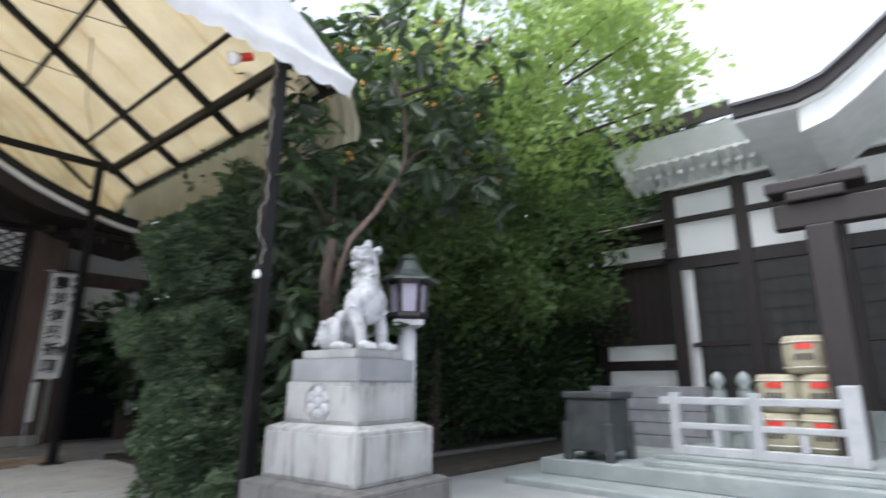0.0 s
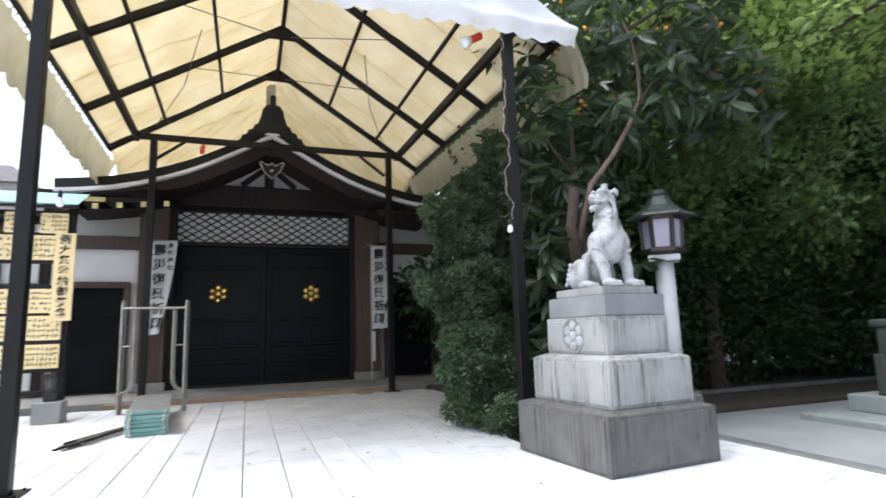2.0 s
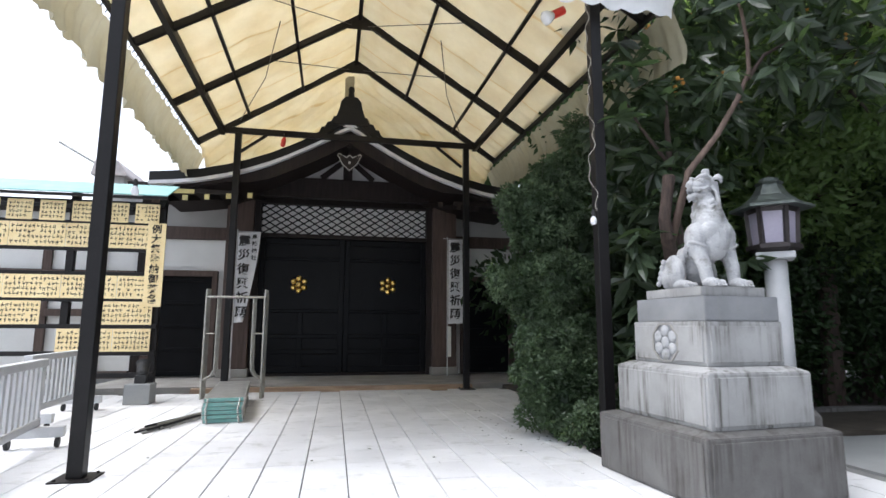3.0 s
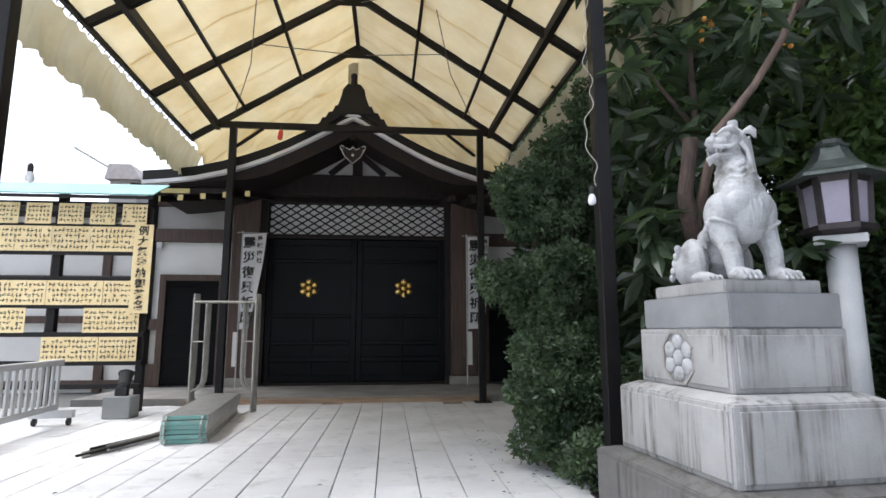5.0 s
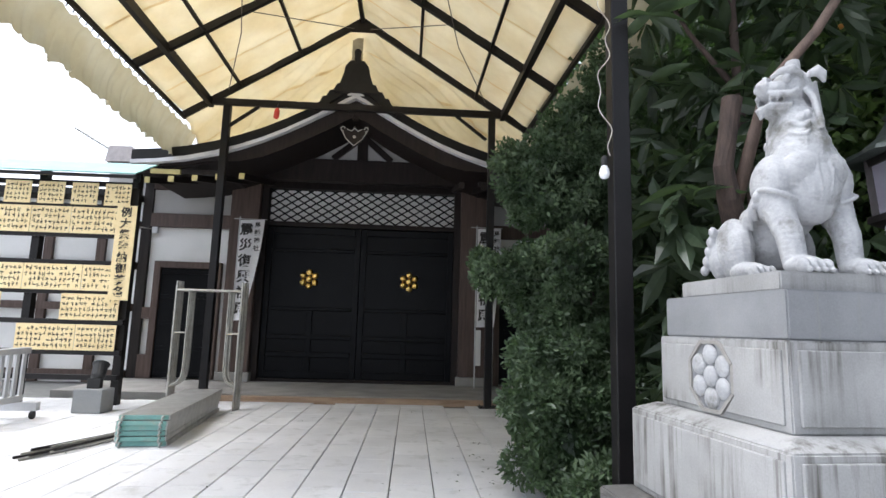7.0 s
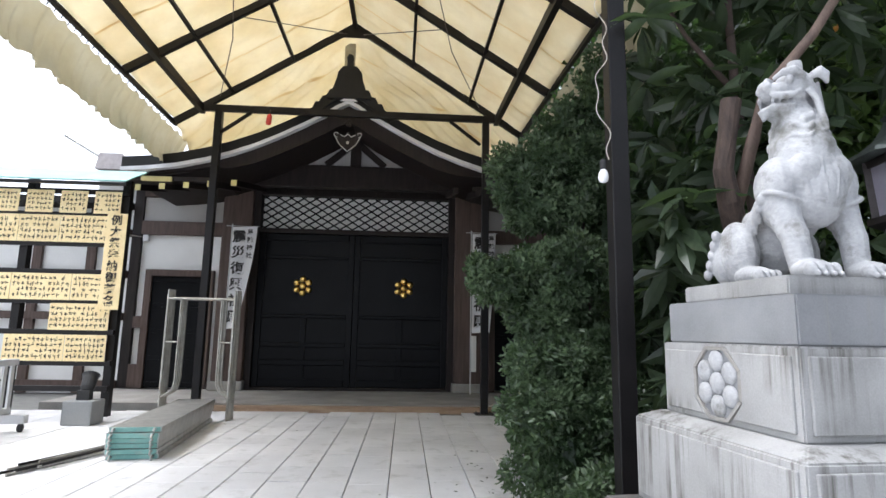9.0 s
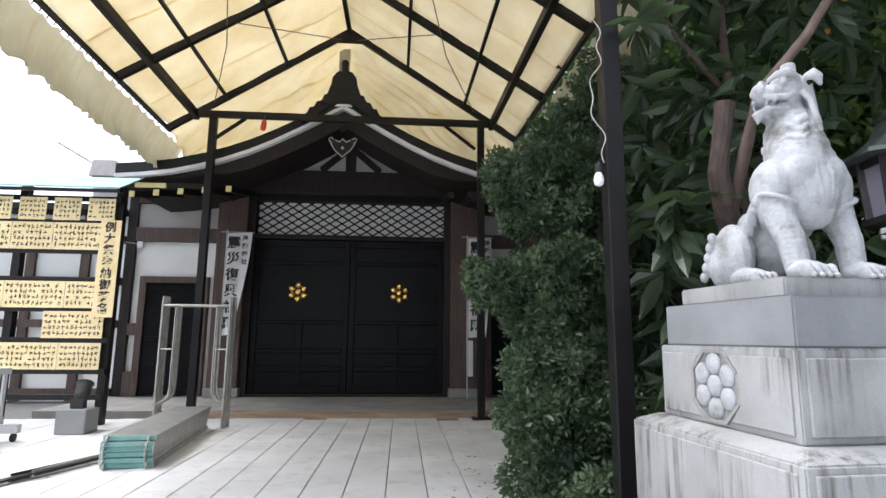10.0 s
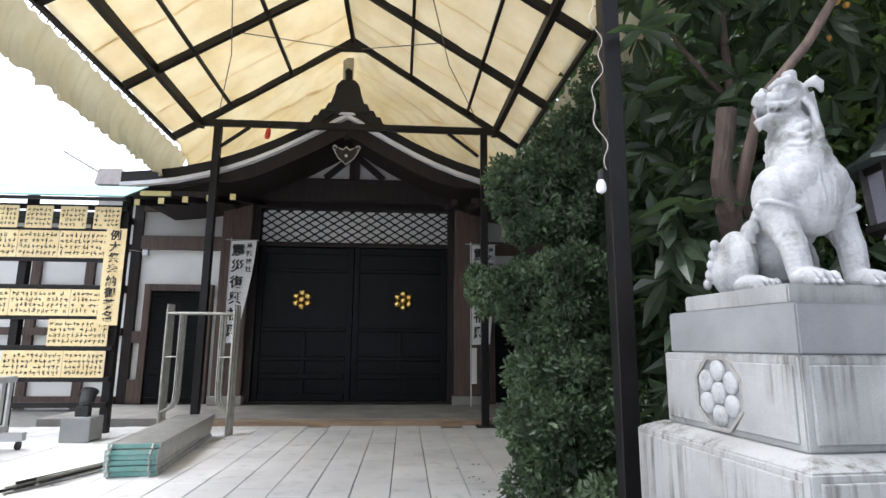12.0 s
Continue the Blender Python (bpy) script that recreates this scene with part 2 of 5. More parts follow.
# ---------------- mesh helpers ----------------
def part(name, bm, material, parent=None, label="", smooth=False):
    me = bpy.data.meshes.new(name)
    bmesh.ops.recalc_face_normals(bm, faces=bm.faces)
    bm.to_mesh(me)
    bm.free()
    me.materials.append(material)
    if smooth:
        me.shade_smooth()
    ob = new(name, me)
    if parent:
        ob.parent = parent
    if label:
        ob["label"] = label
    return ob


def thing(name, label, category, group="", kind="", at=(0, 0, 0), turn=0):
    ob = new(name)
    ob.matrix_basis = pose(*at, 0, 0, turn)
    return tagged(ob, label, category, group, kind)


def box(bm, x0, x1, y0, y1, z0, z1, bevel=0.0, m=None):
    made = bmesh.ops.create_cube(bm, size=1)["verts"]
    for v in made:
        v.co = Vector(((x0 + x1) / 2 + v.co.x * (x1 - x0), (y0 + y1) / 2 + v.co.y * (y1 - y0), (z0 + z1) / 2 + v.co.z * (z1 - z0)))
    if bevel:
        edges = list({e for v in made for e in v.link_edges})
        res = bmesh.ops.bevel(bm, geom=edges, offset=bevel, segments=2, affect="EDGES", profile=0.5)
        made = list({v for f in res["faces"] for v in f.verts} | {v for v in made if v.is_valid})
    if m is not None:
        bmesh.ops.transform(bm, matrix=m, verts=[v for v in made if v.is_valid])
    return bm


def cube(x0, x1, y0, y1, z0, z1, bevel=0.0):
    return box(bmesh.new(), x0, x1, y0, y1, z0, z1, bevel)


def beam(bm, a, b, w, h, bevel=0.0):
    """A squared bar from a to b; w across, h upwards."""
    a, b = Vector(a), Vector(b)
    d = b - a
    L = d.length
    q = d.to_track_quat("X", "Z").to_matrix().to_4x4()
    box(bm, 0, L, -w / 2, w / 2, -h / 2, h / 2, bevel, Matrix.Translation(a) @ q)
    return bm


def tube(bm, pts, radii, sides=8, cap=True):
    pts = [Vector(p) for p in pts]
    if not isinstance(radii, (list, tuple)):
        radii = [radii] * len(pts)
    rings = []
    up = Vector((0.31, 0.17, 0.93)).normalized()
    for i, p in enumerate(pts):
        d = (pts[min(i + 1, len(pts) - 1)] - pts[max(i - 1, 0)]).normalized()
        s = d.cross(up)
        if s.length < 0.05:
            s = d.cross(Vector((1, 0, 0)))
        s.normalize()
        t = d.cross(s)
        rings.append([bm.verts.new(p + radii[i] * (math.cos(k * 2 * math.pi / sides) * s + math.sin(k * 2 * math.pi / sides) * t)) for k in range(sides)])
    for r0, r1 in zip(rings, rings[1:]):
        for k in range(sides):
            bm.faces.new((r0[k], r0[(k + 1) % sides], r1[(k + 1) % sides], r1[k]))
    if cap:
        bm.faces.new(rings[0][::-1])
        bm.faces.new(rings[-1])
    return bm


def lathe(bm, profile, sides=24, m=None, phase=0.0):
    """A turned shape from (radius, height) pairs."""
    rings = []
    for r, z in profile:
        rings.append([bm.verts.new((r * math.cos(phase + k * 2 * math.pi / sides), r * math.sin(phase + k * 2 * math.pi / sides), z)) for k in range(sides)])
    for r0, r1 in zip(rings, rings[1:]):
        for k in range(sides):
            bm.faces.new((r0[k], r0[(k + 1) % sides], r1[(k + 1) % sides], r1[k]))
    bm.faces.new(rings[0][::-1])
    bm.faces.new(rings[-1])
    if m is not None:
        bmesh.ops.transform(bm, matrix=m, verts=[v for r in rings for v in r])
    return bm


def ball(bm, c, r, turn=(0, 0, 0), seg=14):
    made = bmesh.ops.create_uvsphere(bm, u_segments=seg, v_segments=max(6, seg * 2 // 3), radius=1)["verts"]
    r = r if isinstance(r, (tuple, list)) else (r, r, r)
    m = Matrix.LocRotScale(c, Euler([radians(a) for a in turn]), r)
    bmesh.ops.transform(bm, matrix=m, verts=made)
    return bm


def limb(bm, a, b, ra, rb, n=6):
    a, b = Vector(a), Vector(b)
    for i in range(n + 1):
        k = i / n
        ball(bm, a.lerp(b, k), ra + (rb - ra) * k, seg=12)
    return bm


def prism(bm, outline, y0, y1):
    """An outline in x and z, drawn out from y0 to y1."""
    f = [bm.verts.new((x, y0, z)) for x, z in outline]
    b = [bm.verts.new((x, y1, z)) for x, z in outline]
    bm.faces.new(f)
    bm.faces.new(b[::-1])
    for i in range(len(f)):
        j = (i + 1) % len(f)
        bm.faces.new((f[i], b[i], b[j], f[j]))
    return bm


def strip(bm, lower, upper, y0, y1):
    """A curved board between two lines in x and z."""
    rows = []
    for (xa, za), (xb, zb) in zip(lower, upper):
        rows.append([bm.verts.new(p) for p in ((xa, y0, za), (xb, y0, zb), (xb, y1, zb), (xa, y1, za))])
    for r0, r1 in zip(rows, rows[1:]):
        for k in range(4):
            bm.faces.new((r0[k], r0[(k + 1) % 4], r1[(k + 1) % 4], r1[k]))
    bm.faces.new(rows[0][::-1])
    bm.faces.new(rows[-1])
    return bm


def mesh_of(name, verts, faces, material, parent=None, label=""):
    me = bpy.data.meshes.new(name)
    me.from_pydata(verts, [], faces)
    me.materials.append(material)
    ob = new(name, me)
    if parent:
        ob.parent = parent
    if label:
        ob["label"] = label
    return ob


def leaf_cloud(name, centres, normals, size, material, parent=None, length=1.6, droop=0.0, seed=1, vary=0.4, blade_like=False):
    """Many small folded leaves, each two faces with a raised fold."""
    rng = np.random.default_rng(seed)
    n = len(centres)
    d = rng.normal(size=(n, 3)) * 0.8 + normals
    d[:, 2] -= droop
    d /= np.linalg.norm(d, axis=1)[:, None]
    s = np.cross(d, rng.normal(size=(n, 3)))
    s /= np.linalg.norm(s, axis=1)[:, None] + 1e-9
    u = np.cross(s, d)
    k = size * (1 + vary * rng.uniform(-1, 1, n))[:, None]
    a = centres
    tip = a + d * k * length
    mid = a + d * k * length * 0.5
    left = mid + s * k * 0.42 + u * k * 0.16
    right = mid - s * k * 0.42 + u * k * 0.16
    if blade_like:
        bend = np.array((0, 0, -1.0)) * k * length * 0.22
        rows = [a]
        for q, w in ((0.3, 0.3), (0.62, 0.36)):
            c = a + d * k * length * q + bend * q * q
            rows += [c + s * k * w + u * k * 0.1, c, c - s * k * w + u * k * 0.1]
        rows.append(tip + bend)
        verts = np.stack(rows, axis=1).reshape(-1, 3)
        i = (np.arange(n) * 8)[:, None]
        tri = np.array([(0, 1, 2), (0, 2, 3), (1, 4, 5), (1, 5, 2), (2, 5, 6), (2, 6, 3), (4, 7, 5), (5, 7, 6)])
        faces = (i[:, :, None] + tri[None]).reshape(-1, 3)
        return mesh_of(name, verts.tolist(), faces.tolist(), material, parent)
    verts = np.stack([a, left, tip, right], axis=1).reshape(-1, 3)
    i = np.arange(n) * 4
    faces = np.concatenate([np.stack([i, i + 1, i + 2], 1), np.stack([i, i + 2, i + 3], 1)])
    return mesh_of(name, verts.tolist(), faces.tolist(), material, parent)


def clump_points(clumps, per, seed, shell=0.45):
    """Points and outward ways over a set of ellipsoid clumps (x, y, z, rx, ry, rz)."""
    rng = np.random.default_rng(seed)
    C, N = [], []
    for x, y, z, rx, ry, rz in clumps:
        n = int(per * (rx * ry + ry * rz + rz * rx) / 3)
        v = rng.normal(size=(n, 3))
        v /= np.linalg.norm(v, axis=1)[:, None]
        rad = 1 - shell * rng.uniform(0, 1, n) ** 1.6
        rad *= 1 + 0.1 * np.sin(v[:, 0] * 7 + x * 3) * np.cos(v[:, 2] * 6 + y * 5) + 0.07 * np.sin(v[:, 1] * 11 + z)
        C.append(np.array((x, y, z)) + v * rad[:, None] * np.array((rx, ry, rz)))
        N.append(v)
    return np.concatenate(C), np.concatenate(N)


def letters(words, x, y, z, size, material, parent, name="lettering", gap=1.12, m=None, depth=0.002):
    """Upright column of characters in the built-in font; each character is a mesh facing -y."""
    for i, ch in enumerate(words):
        cu = bpy.data.curves.new(name, "FONT")
        cu.body, cu.size, cu.align_x, cu.align_y = ch, size, "CENTER", "CENTER"
        cu.extrude = depth
        cu.offset = size * 0.024
        tmp = bpy.data.objects.new(name, cu)
        scene.collection.objects.link(tmp)
        me = bpy.data.meshes.new_from_object(tmp.evaluated_get(bpy.context.evaluated_depsgraph_get()))
        bpy.data.objects.remove(tmp)
        me.materials.clear()
        me.materials.append(material)
        ob = new(name, me)
        ob.parent = parent
        ob.matrix_basis = pose(x, y, z - i * size * gap, 90)
        if m is not None:
            ob.matrix_basis = m @ ob.matrix_basis
    return parent


def bars(bm, x0, x1, y, z0, z1, cols, rows, rng):
    """Unreadable writing: small dark strokes in columns."""
    cw, rh = (x1 - x0) / cols, (z1 - z0) / rows
    for c in range(cols):
        for r in range(rows):
            if rng.random() < 0.06:
                continue
            cx, cz = x0 + (c + 0.5) * cw, z0 + (r + 0.5) * rh
            for _ in range(4):
                w, h = cw * rng.uniform(0.3, 0.75), rh * rng.uniform(0.3, 0.75)
                if rng.random() < 0.5:
                    w = cw * 0.15
                else:
                    h = rh * 0.13
                ox, oz = rng.uniform(-0.25, 0.25) * cw, rng.uniform(-0.2, 0.2) * rh
                vs = [bm.verts.new((cx + ox + sx * w / 2, y, cz + oz + sz * h / 2)) for sx, sz in ((-1, -1), (1, -1), (1, 1), (-1, 1))]
                bm.faces.new(vs)
    return bm


# ---------------- ground ----------------
STEP_Y = -2.42


def ground():
    bm = bmesh.new()
    g = 400
    vs = [bm.verts.new(p) for p in ((-g, -g, -0.03), (g, -g, -0.03), (g, g, -0.03), (-g, g, -0.03))]
    bm.faces.new(vs)
    tagged(part("ground", bm, JOINT), "dark bedding under the pale stone paving", "ground", kind="structure")
    tagged(part("pavement", cube(4.6, 11, -40, -2, -0.029, -0.002), CONCRETE), "grey concrete paving in front of the hall", "pavement", kind="structure")


ground()


# ---------------- gatehouse ----------------
ROOF_LINE = [(0, 5.56), (0.2, 5.46), (0.42, 5.31), (0.84, 5.07), (1.25, 4.85), (1.65, 4.66), (2.06, 4.5), (2.5, 4.36), (3.0, 4.24), (3.5, 4.17), (3.95, 4.13)]


def both(line):
    return [(-x, z) for x, z in line[:0:-1]] + list(line)


def shift(line, dz):
    return [(x, z + dz) for x, z in line]


def gatehouse():
    g = thing("gatehouse", "dark timber gatehouse with a curved gable and closed black doors", "gatehouse")
    line = both(ROOF_LINE)
    part("roof", strip(bmesh.new(), shift(line, 0.036), shift(line, 0.23), -2.37, 2.6), ROOF_DARK, g, "dark curved roof")
    part("roof_edge", strip(bmesh.new(), shift(line, -0.035), shift(line, 0.035), -2.4, 2.5), ROOF_EDGE, g, "pale edging strip under the roof")
    inner = both(ROOF_LINE[:-1])
    part("bargeboard", strip(bmesh.new(), [(x, z - (0.35 - 0.03 * abs(x) if abs(x) < 1.9 else max(0.07, 0.293 - 0.3 * (abs(x) - 1.9)))) for x, z in inner], shift(inner, -0.036), -2.28, -2.2), DARK_WOOD, g, "dark curved bargeboard")
    part("soffit", strip(bmesh.new(), shift(line, -0.11), shift(line, -0.037), -2.19, 2.4), DARK_WOOD, g)
    # ridge with ornament
    bm = bmesh.new()
    box(bm, -0.16, 0.16, -2.3, 2.6, 5.7, 6.02, 0.03)
    part("ridge", bm, ROOF_DARK, g)
    bm = prism(bmesh.new(), [(-0.42, 5.6), (-0.3, 5.76), (-0.24, 5.98), (-0.22, 6.12), (-0.13, 6.24), (0.13, 6.24), (0.22, 6.12), (0.24, 5.98), (0.3, 5.76), (0.42, 5.6)], -2.46, -2.3)
    bmesh.ops.bevel(bm, geom=list(bm.edges), offset=0.012, segments=1, affect="EDGES")
    tube(bm, [(0, -2.4, 6.2), (0, -2.42, 6.34), (0, -2.44, 6.42), (0, -2.44, 6.46)], [0.075, 0.06, 0.07, 0.045], 10)
    part("ridge_ornament", bm, ROOF_DARK, g, "dark tile ridge-end ornament")
    for s in (-1, 1):
        flank = [(0.22, 5.62), (0.25, 5.93), (0.36, 5.8), (0.44, 5.8), (0.52, 5.68), (0.62, 5.67), (0.7, 5.56), (0.79, 5.56), (0.86, 5.45), (0.98, 5.4), (1.02, 5.3), (0.98, 5.22), (0.6, 5.42)]
        part("ridge_scroll", prism(bmesh.new(), [(s * (0.2 + (x - 0.22) * 0.72), z - 0.05 * (x - 0.22)) for x, z in flank], -2.42, -2.28), ROOF_DARK, g)
    part("apex_plate", prism(bmesh.new(), [(-0.16, 5.56), (0, 5.68), (0.16, 5.56)], -2.44, -2.41), ROOF_EDGE, g)
    # gable pendant
    bm = prism(bmesh.new(), [(-0.25, 5.0), (-0.22, 4.86), (-0.14, 4.74), (0, 4.6), (0.14, 4.74), (0.22, 4.86), (0.25, 5.0), (0.14, 4.95), (0.05, 4.93), (0, 5.0), (-0.05, 4.93), (-0.14, 4.95)], -2.34, -2.28)
    pend = part("pendant", bm, DARK_WOOD, g, "carved heart-shaped gable pendant")
    bm = bmesh.new()
    rim = [(-0.22, 4.88), (-0.15, 4.75), (0, 4.62), (0.15, 4.75), (0.22, 4.88)]
    tube(bm, [(x, -2.345, z) for x, z in rim], 0.01, 6)
    for s in (-1, 1):
        tube(bm, [(s * (0.2 + (0.07 - 0.007 * k) * math.cos(a)), -2.345, 4.95 + (0.06 - 0.006 * k) * math.sin(a)) for k, a in enumerate(np.linspace(-1.6, 3.6, 9))], 0.01, 6)
        tube(bm, [(s * 0.14, -2.345, 4.94), (s * 0.06, -2.345, 4.9), (0, -2.345, 4.96)], 0.009, 6)
    ball(bm, (0, -2.345, 4.79), (0.03, 0.012, 0.03))
    part("pendant_trim", bm, GREY_PLASTER, pend, "tarnished silver trim")
    bm = bmesh.new()
    for k in range(6):
        ball(bm, (0.05 * math.cos(k * math.pi / 3), -2.3, 5.18 + 0.05 * math.sin(k * math.pi / 3)), (0.028, 0.02, 0.028), seg=8)
    ball(bm, (0, -2.3, 5.18), (0.026, 0.025, 0.026), seg=8)
    part("pendant_boss", bm, DARK_WOOD, pend)
    # gable wall behind
    yb = -0.62
    part("tie_beam", cube(-3.0, 3.0, yb - 0.12, yb + 0.12, 4.36, 4.84, 0.015), DARK_WOOD, g)
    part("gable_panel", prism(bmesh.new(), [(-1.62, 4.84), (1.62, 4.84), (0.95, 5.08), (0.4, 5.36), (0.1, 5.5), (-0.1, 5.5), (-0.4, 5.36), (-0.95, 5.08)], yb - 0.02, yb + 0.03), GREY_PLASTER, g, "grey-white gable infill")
    part("king_post", cube(-0.11, 0.11, yb - 0.1, yb - 0.021, 4.84, 5.5), DARK_WOOD, g)
    for s in (-1, 1):
        part("gable_strut", beam(bmesh.new(), (s * 0.06, yb - 0.06, 5.34), (s * 0.62, yb - 0.06, 4.86), 0.07, 0.13), DARK_WOOD, g)
        top = [(s * x, z) for x, z in ((0.0, 5.5), (0.4, 5.34), (0.95, 5.07), (1.6, 4.82), (2.3, 4.5), (2.9, 4.28))]
        part("gable_rafter", strip(bmesh.new(), top, shift(top, 0.16), yb - 0.16, yb - 0.03), DARK_WOOD, g)
    # frame of the doorway
    for s in (-1, 1):
        x0, x1 = sorted((s * 2.2, s * 2.82))
        part("gate_pillar", cube(x0, x1, -0.3, 0.25, 0.3, 4.5, 0.02), BROWN_WOOD, g)
        part("pillar_base", cube(x0 - 0.04, x1 + 0.04, -0.36, 0.3, 0.11, 0.3, 0.02), STEP_STONE, g, "grey stone pillar base")
        x0, x1 = sorted((s * 2.06, s * 2.2))
        part("door_jamb", cube(x0, x1, -0.16, 0.2, 0.11, 4.36), DARK_WOOD, g)
        x0, x1 = sorted((s * 2.45, s * 2.56))
        part("pillar_strip", cube(x0 + s * 0.12, x1 + s * 0.12, -0.325, -0.302, 0.55, 1.3), PLASTER, g, "white strip on the pillar")
    part("lintel", cube(-2.06, 2.06, -0.14, 0.2, 3.46, 3.56), DARK_WOOD, g)
    part("lintel", cube(-2.06, 2.06, -0.14, 0.2, 4.31, 4.36), DARK_WOOD, g)
    part("transom_board", cube(-2.2, 2.2, -0.05, 0.12, 4.361, 4.9), DARK_WOOD, g)
    # added sheet that blocks the light slit between the leaves
    part("door_slit_block", cube(-2.06, 2.06, 0.1, 0.16, 0.17, 3.46), BLACK_DOOR, g)
    # unseen rear and flank walls, added to keep sky light out behind the doors
    part("rear_light_block", prism(bmesh.new(), [(-3.9, 0.1), (3.9, 0.1), (3.9, 4.0), (2.4, 4.25), (1.2, 4.75), (0, 5.4), (-1.2, 4.75), (-2.4, 4.25), (-3.9, 4.0)], 2.1, 2.2), DARK_WOOD, g)
    for s in (-1, 1):
        part("flank_light_block", cube(s * 4.75 - 0.05, s * 4.75 + 0.05, 0.21, 2.2, 0.1, 4.1), DARK_WOOD, g)
    part("lattice_backing", cube(-2.06, 2.06, 0.06, 0.1, 3.56, 4.31), PLASTER, g, "pale board behind the lattice")
    bm = bmesh.new()
    w, h, n = 4.12, 0.75, 15
    step = w / n
    for i in range(-4, n + 1):
        for sgn in (1, -1):
            # slats across the opening, cut at its edges
            dx = h / 0.62
            xa, xb = -w / 2 + i * step, -w / 2 + i * step + dx
            za, zb = (3.56, 4.31) if sgn > 0 else (4.31, 3.56)
            p, q = Vector((xa, 0.03 - 0.012 * sgn, za)), Vector((xb, 0.03 - 0.012 * sgn, zb))
            if p.x < -w / 2:
                p = p.lerp(q, (-w / 2 - p.x) / (q.x - p.x))
            if q.x > w / 2:
                q = p.lerp(q, (w / 2 - p.x) / (q.x - p.x))
            if q.x - p.x > 0.04:
                beam(bm, p, q, 0.02, 0.03)
    part("lattice", bm, BLACK_DOOR, g, "black diagonal lattice over the doors")
    part("threshold", cube(-2.06, 2.06, -0.14, 0.2, 0.11, 0.17, 0.01), DARK_WOOD, g)
    for s in (-1, 1):
        x0, x1 = sorted((s * 0.006, s * 2.055))
        d = part("door_leaf", cube(x0, x1, -0.02, 0.06, 0.17, 3.46), BLACK_DOOR, g, "black lacquered door leaf")
        for z0, z1 in ((0.17, 0.33), (0.62, 0.74), (1.0, 1.1), (1.62, 1.7), (2.9, 2.98), (3.3, 3.455)):
            part("door_rail", cube(x0 + 0.123, x1 - 0.123, -0.066, -0.021, z0, z1, 0.018), BLACK_DOOR, d)
        for xa in (x0, (x0 + x1) / 2 - 0.07, x1 - 0.12):
            part("door_stile", cube(xa + 0.002, xa + 0.12, -0.062, -0.021, 0.17, 3.455 if xa != (x0 + x1) / 2 - 0.07 else 1.62, 0.008), BLACK_DOOR, d)
        bm = bmesh.new()
        for k in range(7):
            a, r = k * math.pi / 3 + math.pi / 6, (0.152 if k < 6 else 0.0)
            ball(bm, (s * 1.1 + r * math.cos(a), -0.03, 2.31 + r * math.sin(a)), (0.072, 0.05, 0.072), seg=16)
        part("crest", bm, GOLD, d, "polished brass plum-blossom crest", True)
    # side wings
    for s in (-1, 1):
        def X(a, b):
            return sorted((s * a, s * b))
        part("wing_wall", cube(*X(2.84, 4.7), 0.08, 0.2, 0.11, 4.4), PLASTER, g, "white plastered side wall")
        for name, a, b, z0, z1, y0 in (("post", 4.6, 4.8, 0.11, 4.4, -0.02), ("beam_low", 2.84, 4.6, 3.36, 3.66, -0.04), ("beam_top", 2.84, 4.6, 4.2, 4.42, -0.04), ("door_frame", 3.0, 3.12, 0.11, 2.6, -0.06), ("door_frame", 4.28, 4.42, 0.11, 2.6, -0.06), ("door_head", 3.12, 4.28, 2.46, 2.6, -0.06), ("skirting", 4.42, 4.6, 0.11, 0.6, -0.03), ("rail", 4.42, 4.6, 1.35, 1.6, -0.03)):
            part(name, cube(*X(a, b), y0, 0.079, z0, z1, 0.006), BROWN_WOOD if name != "post" else DARK_WOOD, g)
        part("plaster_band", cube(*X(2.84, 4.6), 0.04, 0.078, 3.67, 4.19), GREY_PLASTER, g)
        d = part("side_door", cube(*X(3.12, 4.28), 0.0, 0.076, 0.13, 2.46), BLACK_DOOR, g, "black panelled side door")
        for z in (0.16, 0.7, 1.25, 1.8, 2.34):
            part("door_rail", cube(*X(3.14, 4.26), -0.025, -0.001, z, z + 0.08, 0.006), BLACK_DOOR, d)
        part("door_sill", cube(*X(2.84, 4.8), -0.12, 0.2, 0.06, 0.108), STEP_STONE, g)
        # eave of the wing
        if s < 0:
            # light on the soffit, put in as an ochre board
            part("lit_soffit_patch", cube(-3.66, -3.12, -2.24, -2.19, 3.97, 4.06, 0.01), PALE_YELLOW, g, "ochre board coloured as a lit stretch of the eave soffit")
        part("wing_eave", cube(*X(2.6, 4.85), -0.9, 0.3, 4.42, 4.5), DARK_WOOD, g)
        part("eave_beam", cube(*X(2.35, 3.9), -2.18, -2.06, 4.0, 4.08), DARK_WOOD, g)
        for k in range(5):
            xr = s * (2.03 + 0.42 * k)
            r = part("rafter", beam(bmesh.new(), (xr, -2.2, 3.99 - 0.035 * k), (xr, -0.1, 4.42 - 0.02 * k), 0.09, 0.11), DARK_WOOD, g)
            part("rafter_cap", cube(xr - 0.05, xr + 0.05, -2.216, -2.201, 3.935 - 0.035 * k, 4.045 - 0.035 * k), PALE_YELLOW if s < 0 else DARK_WOOD, r, "ochre rafter end" if s < 0 else "")
    part("purlin_end", cube(-2.68, -2.52, -1.28, -0.3, 4.22, 4.4), DARK_WOOD, g)
    part("purlin_end", cube(2.52, 2.68, -1.28, -0.3, 4.22, 4.4), DARK_WOOD, g)
    for s in (-1, 1):
        part("purlin_cap", cube(s * 2.6 - 0.06, s * 2.6 + 0.06, -1.3, -1.28, 4.25, 4.38), ROOF_EDGE, g)
    return g


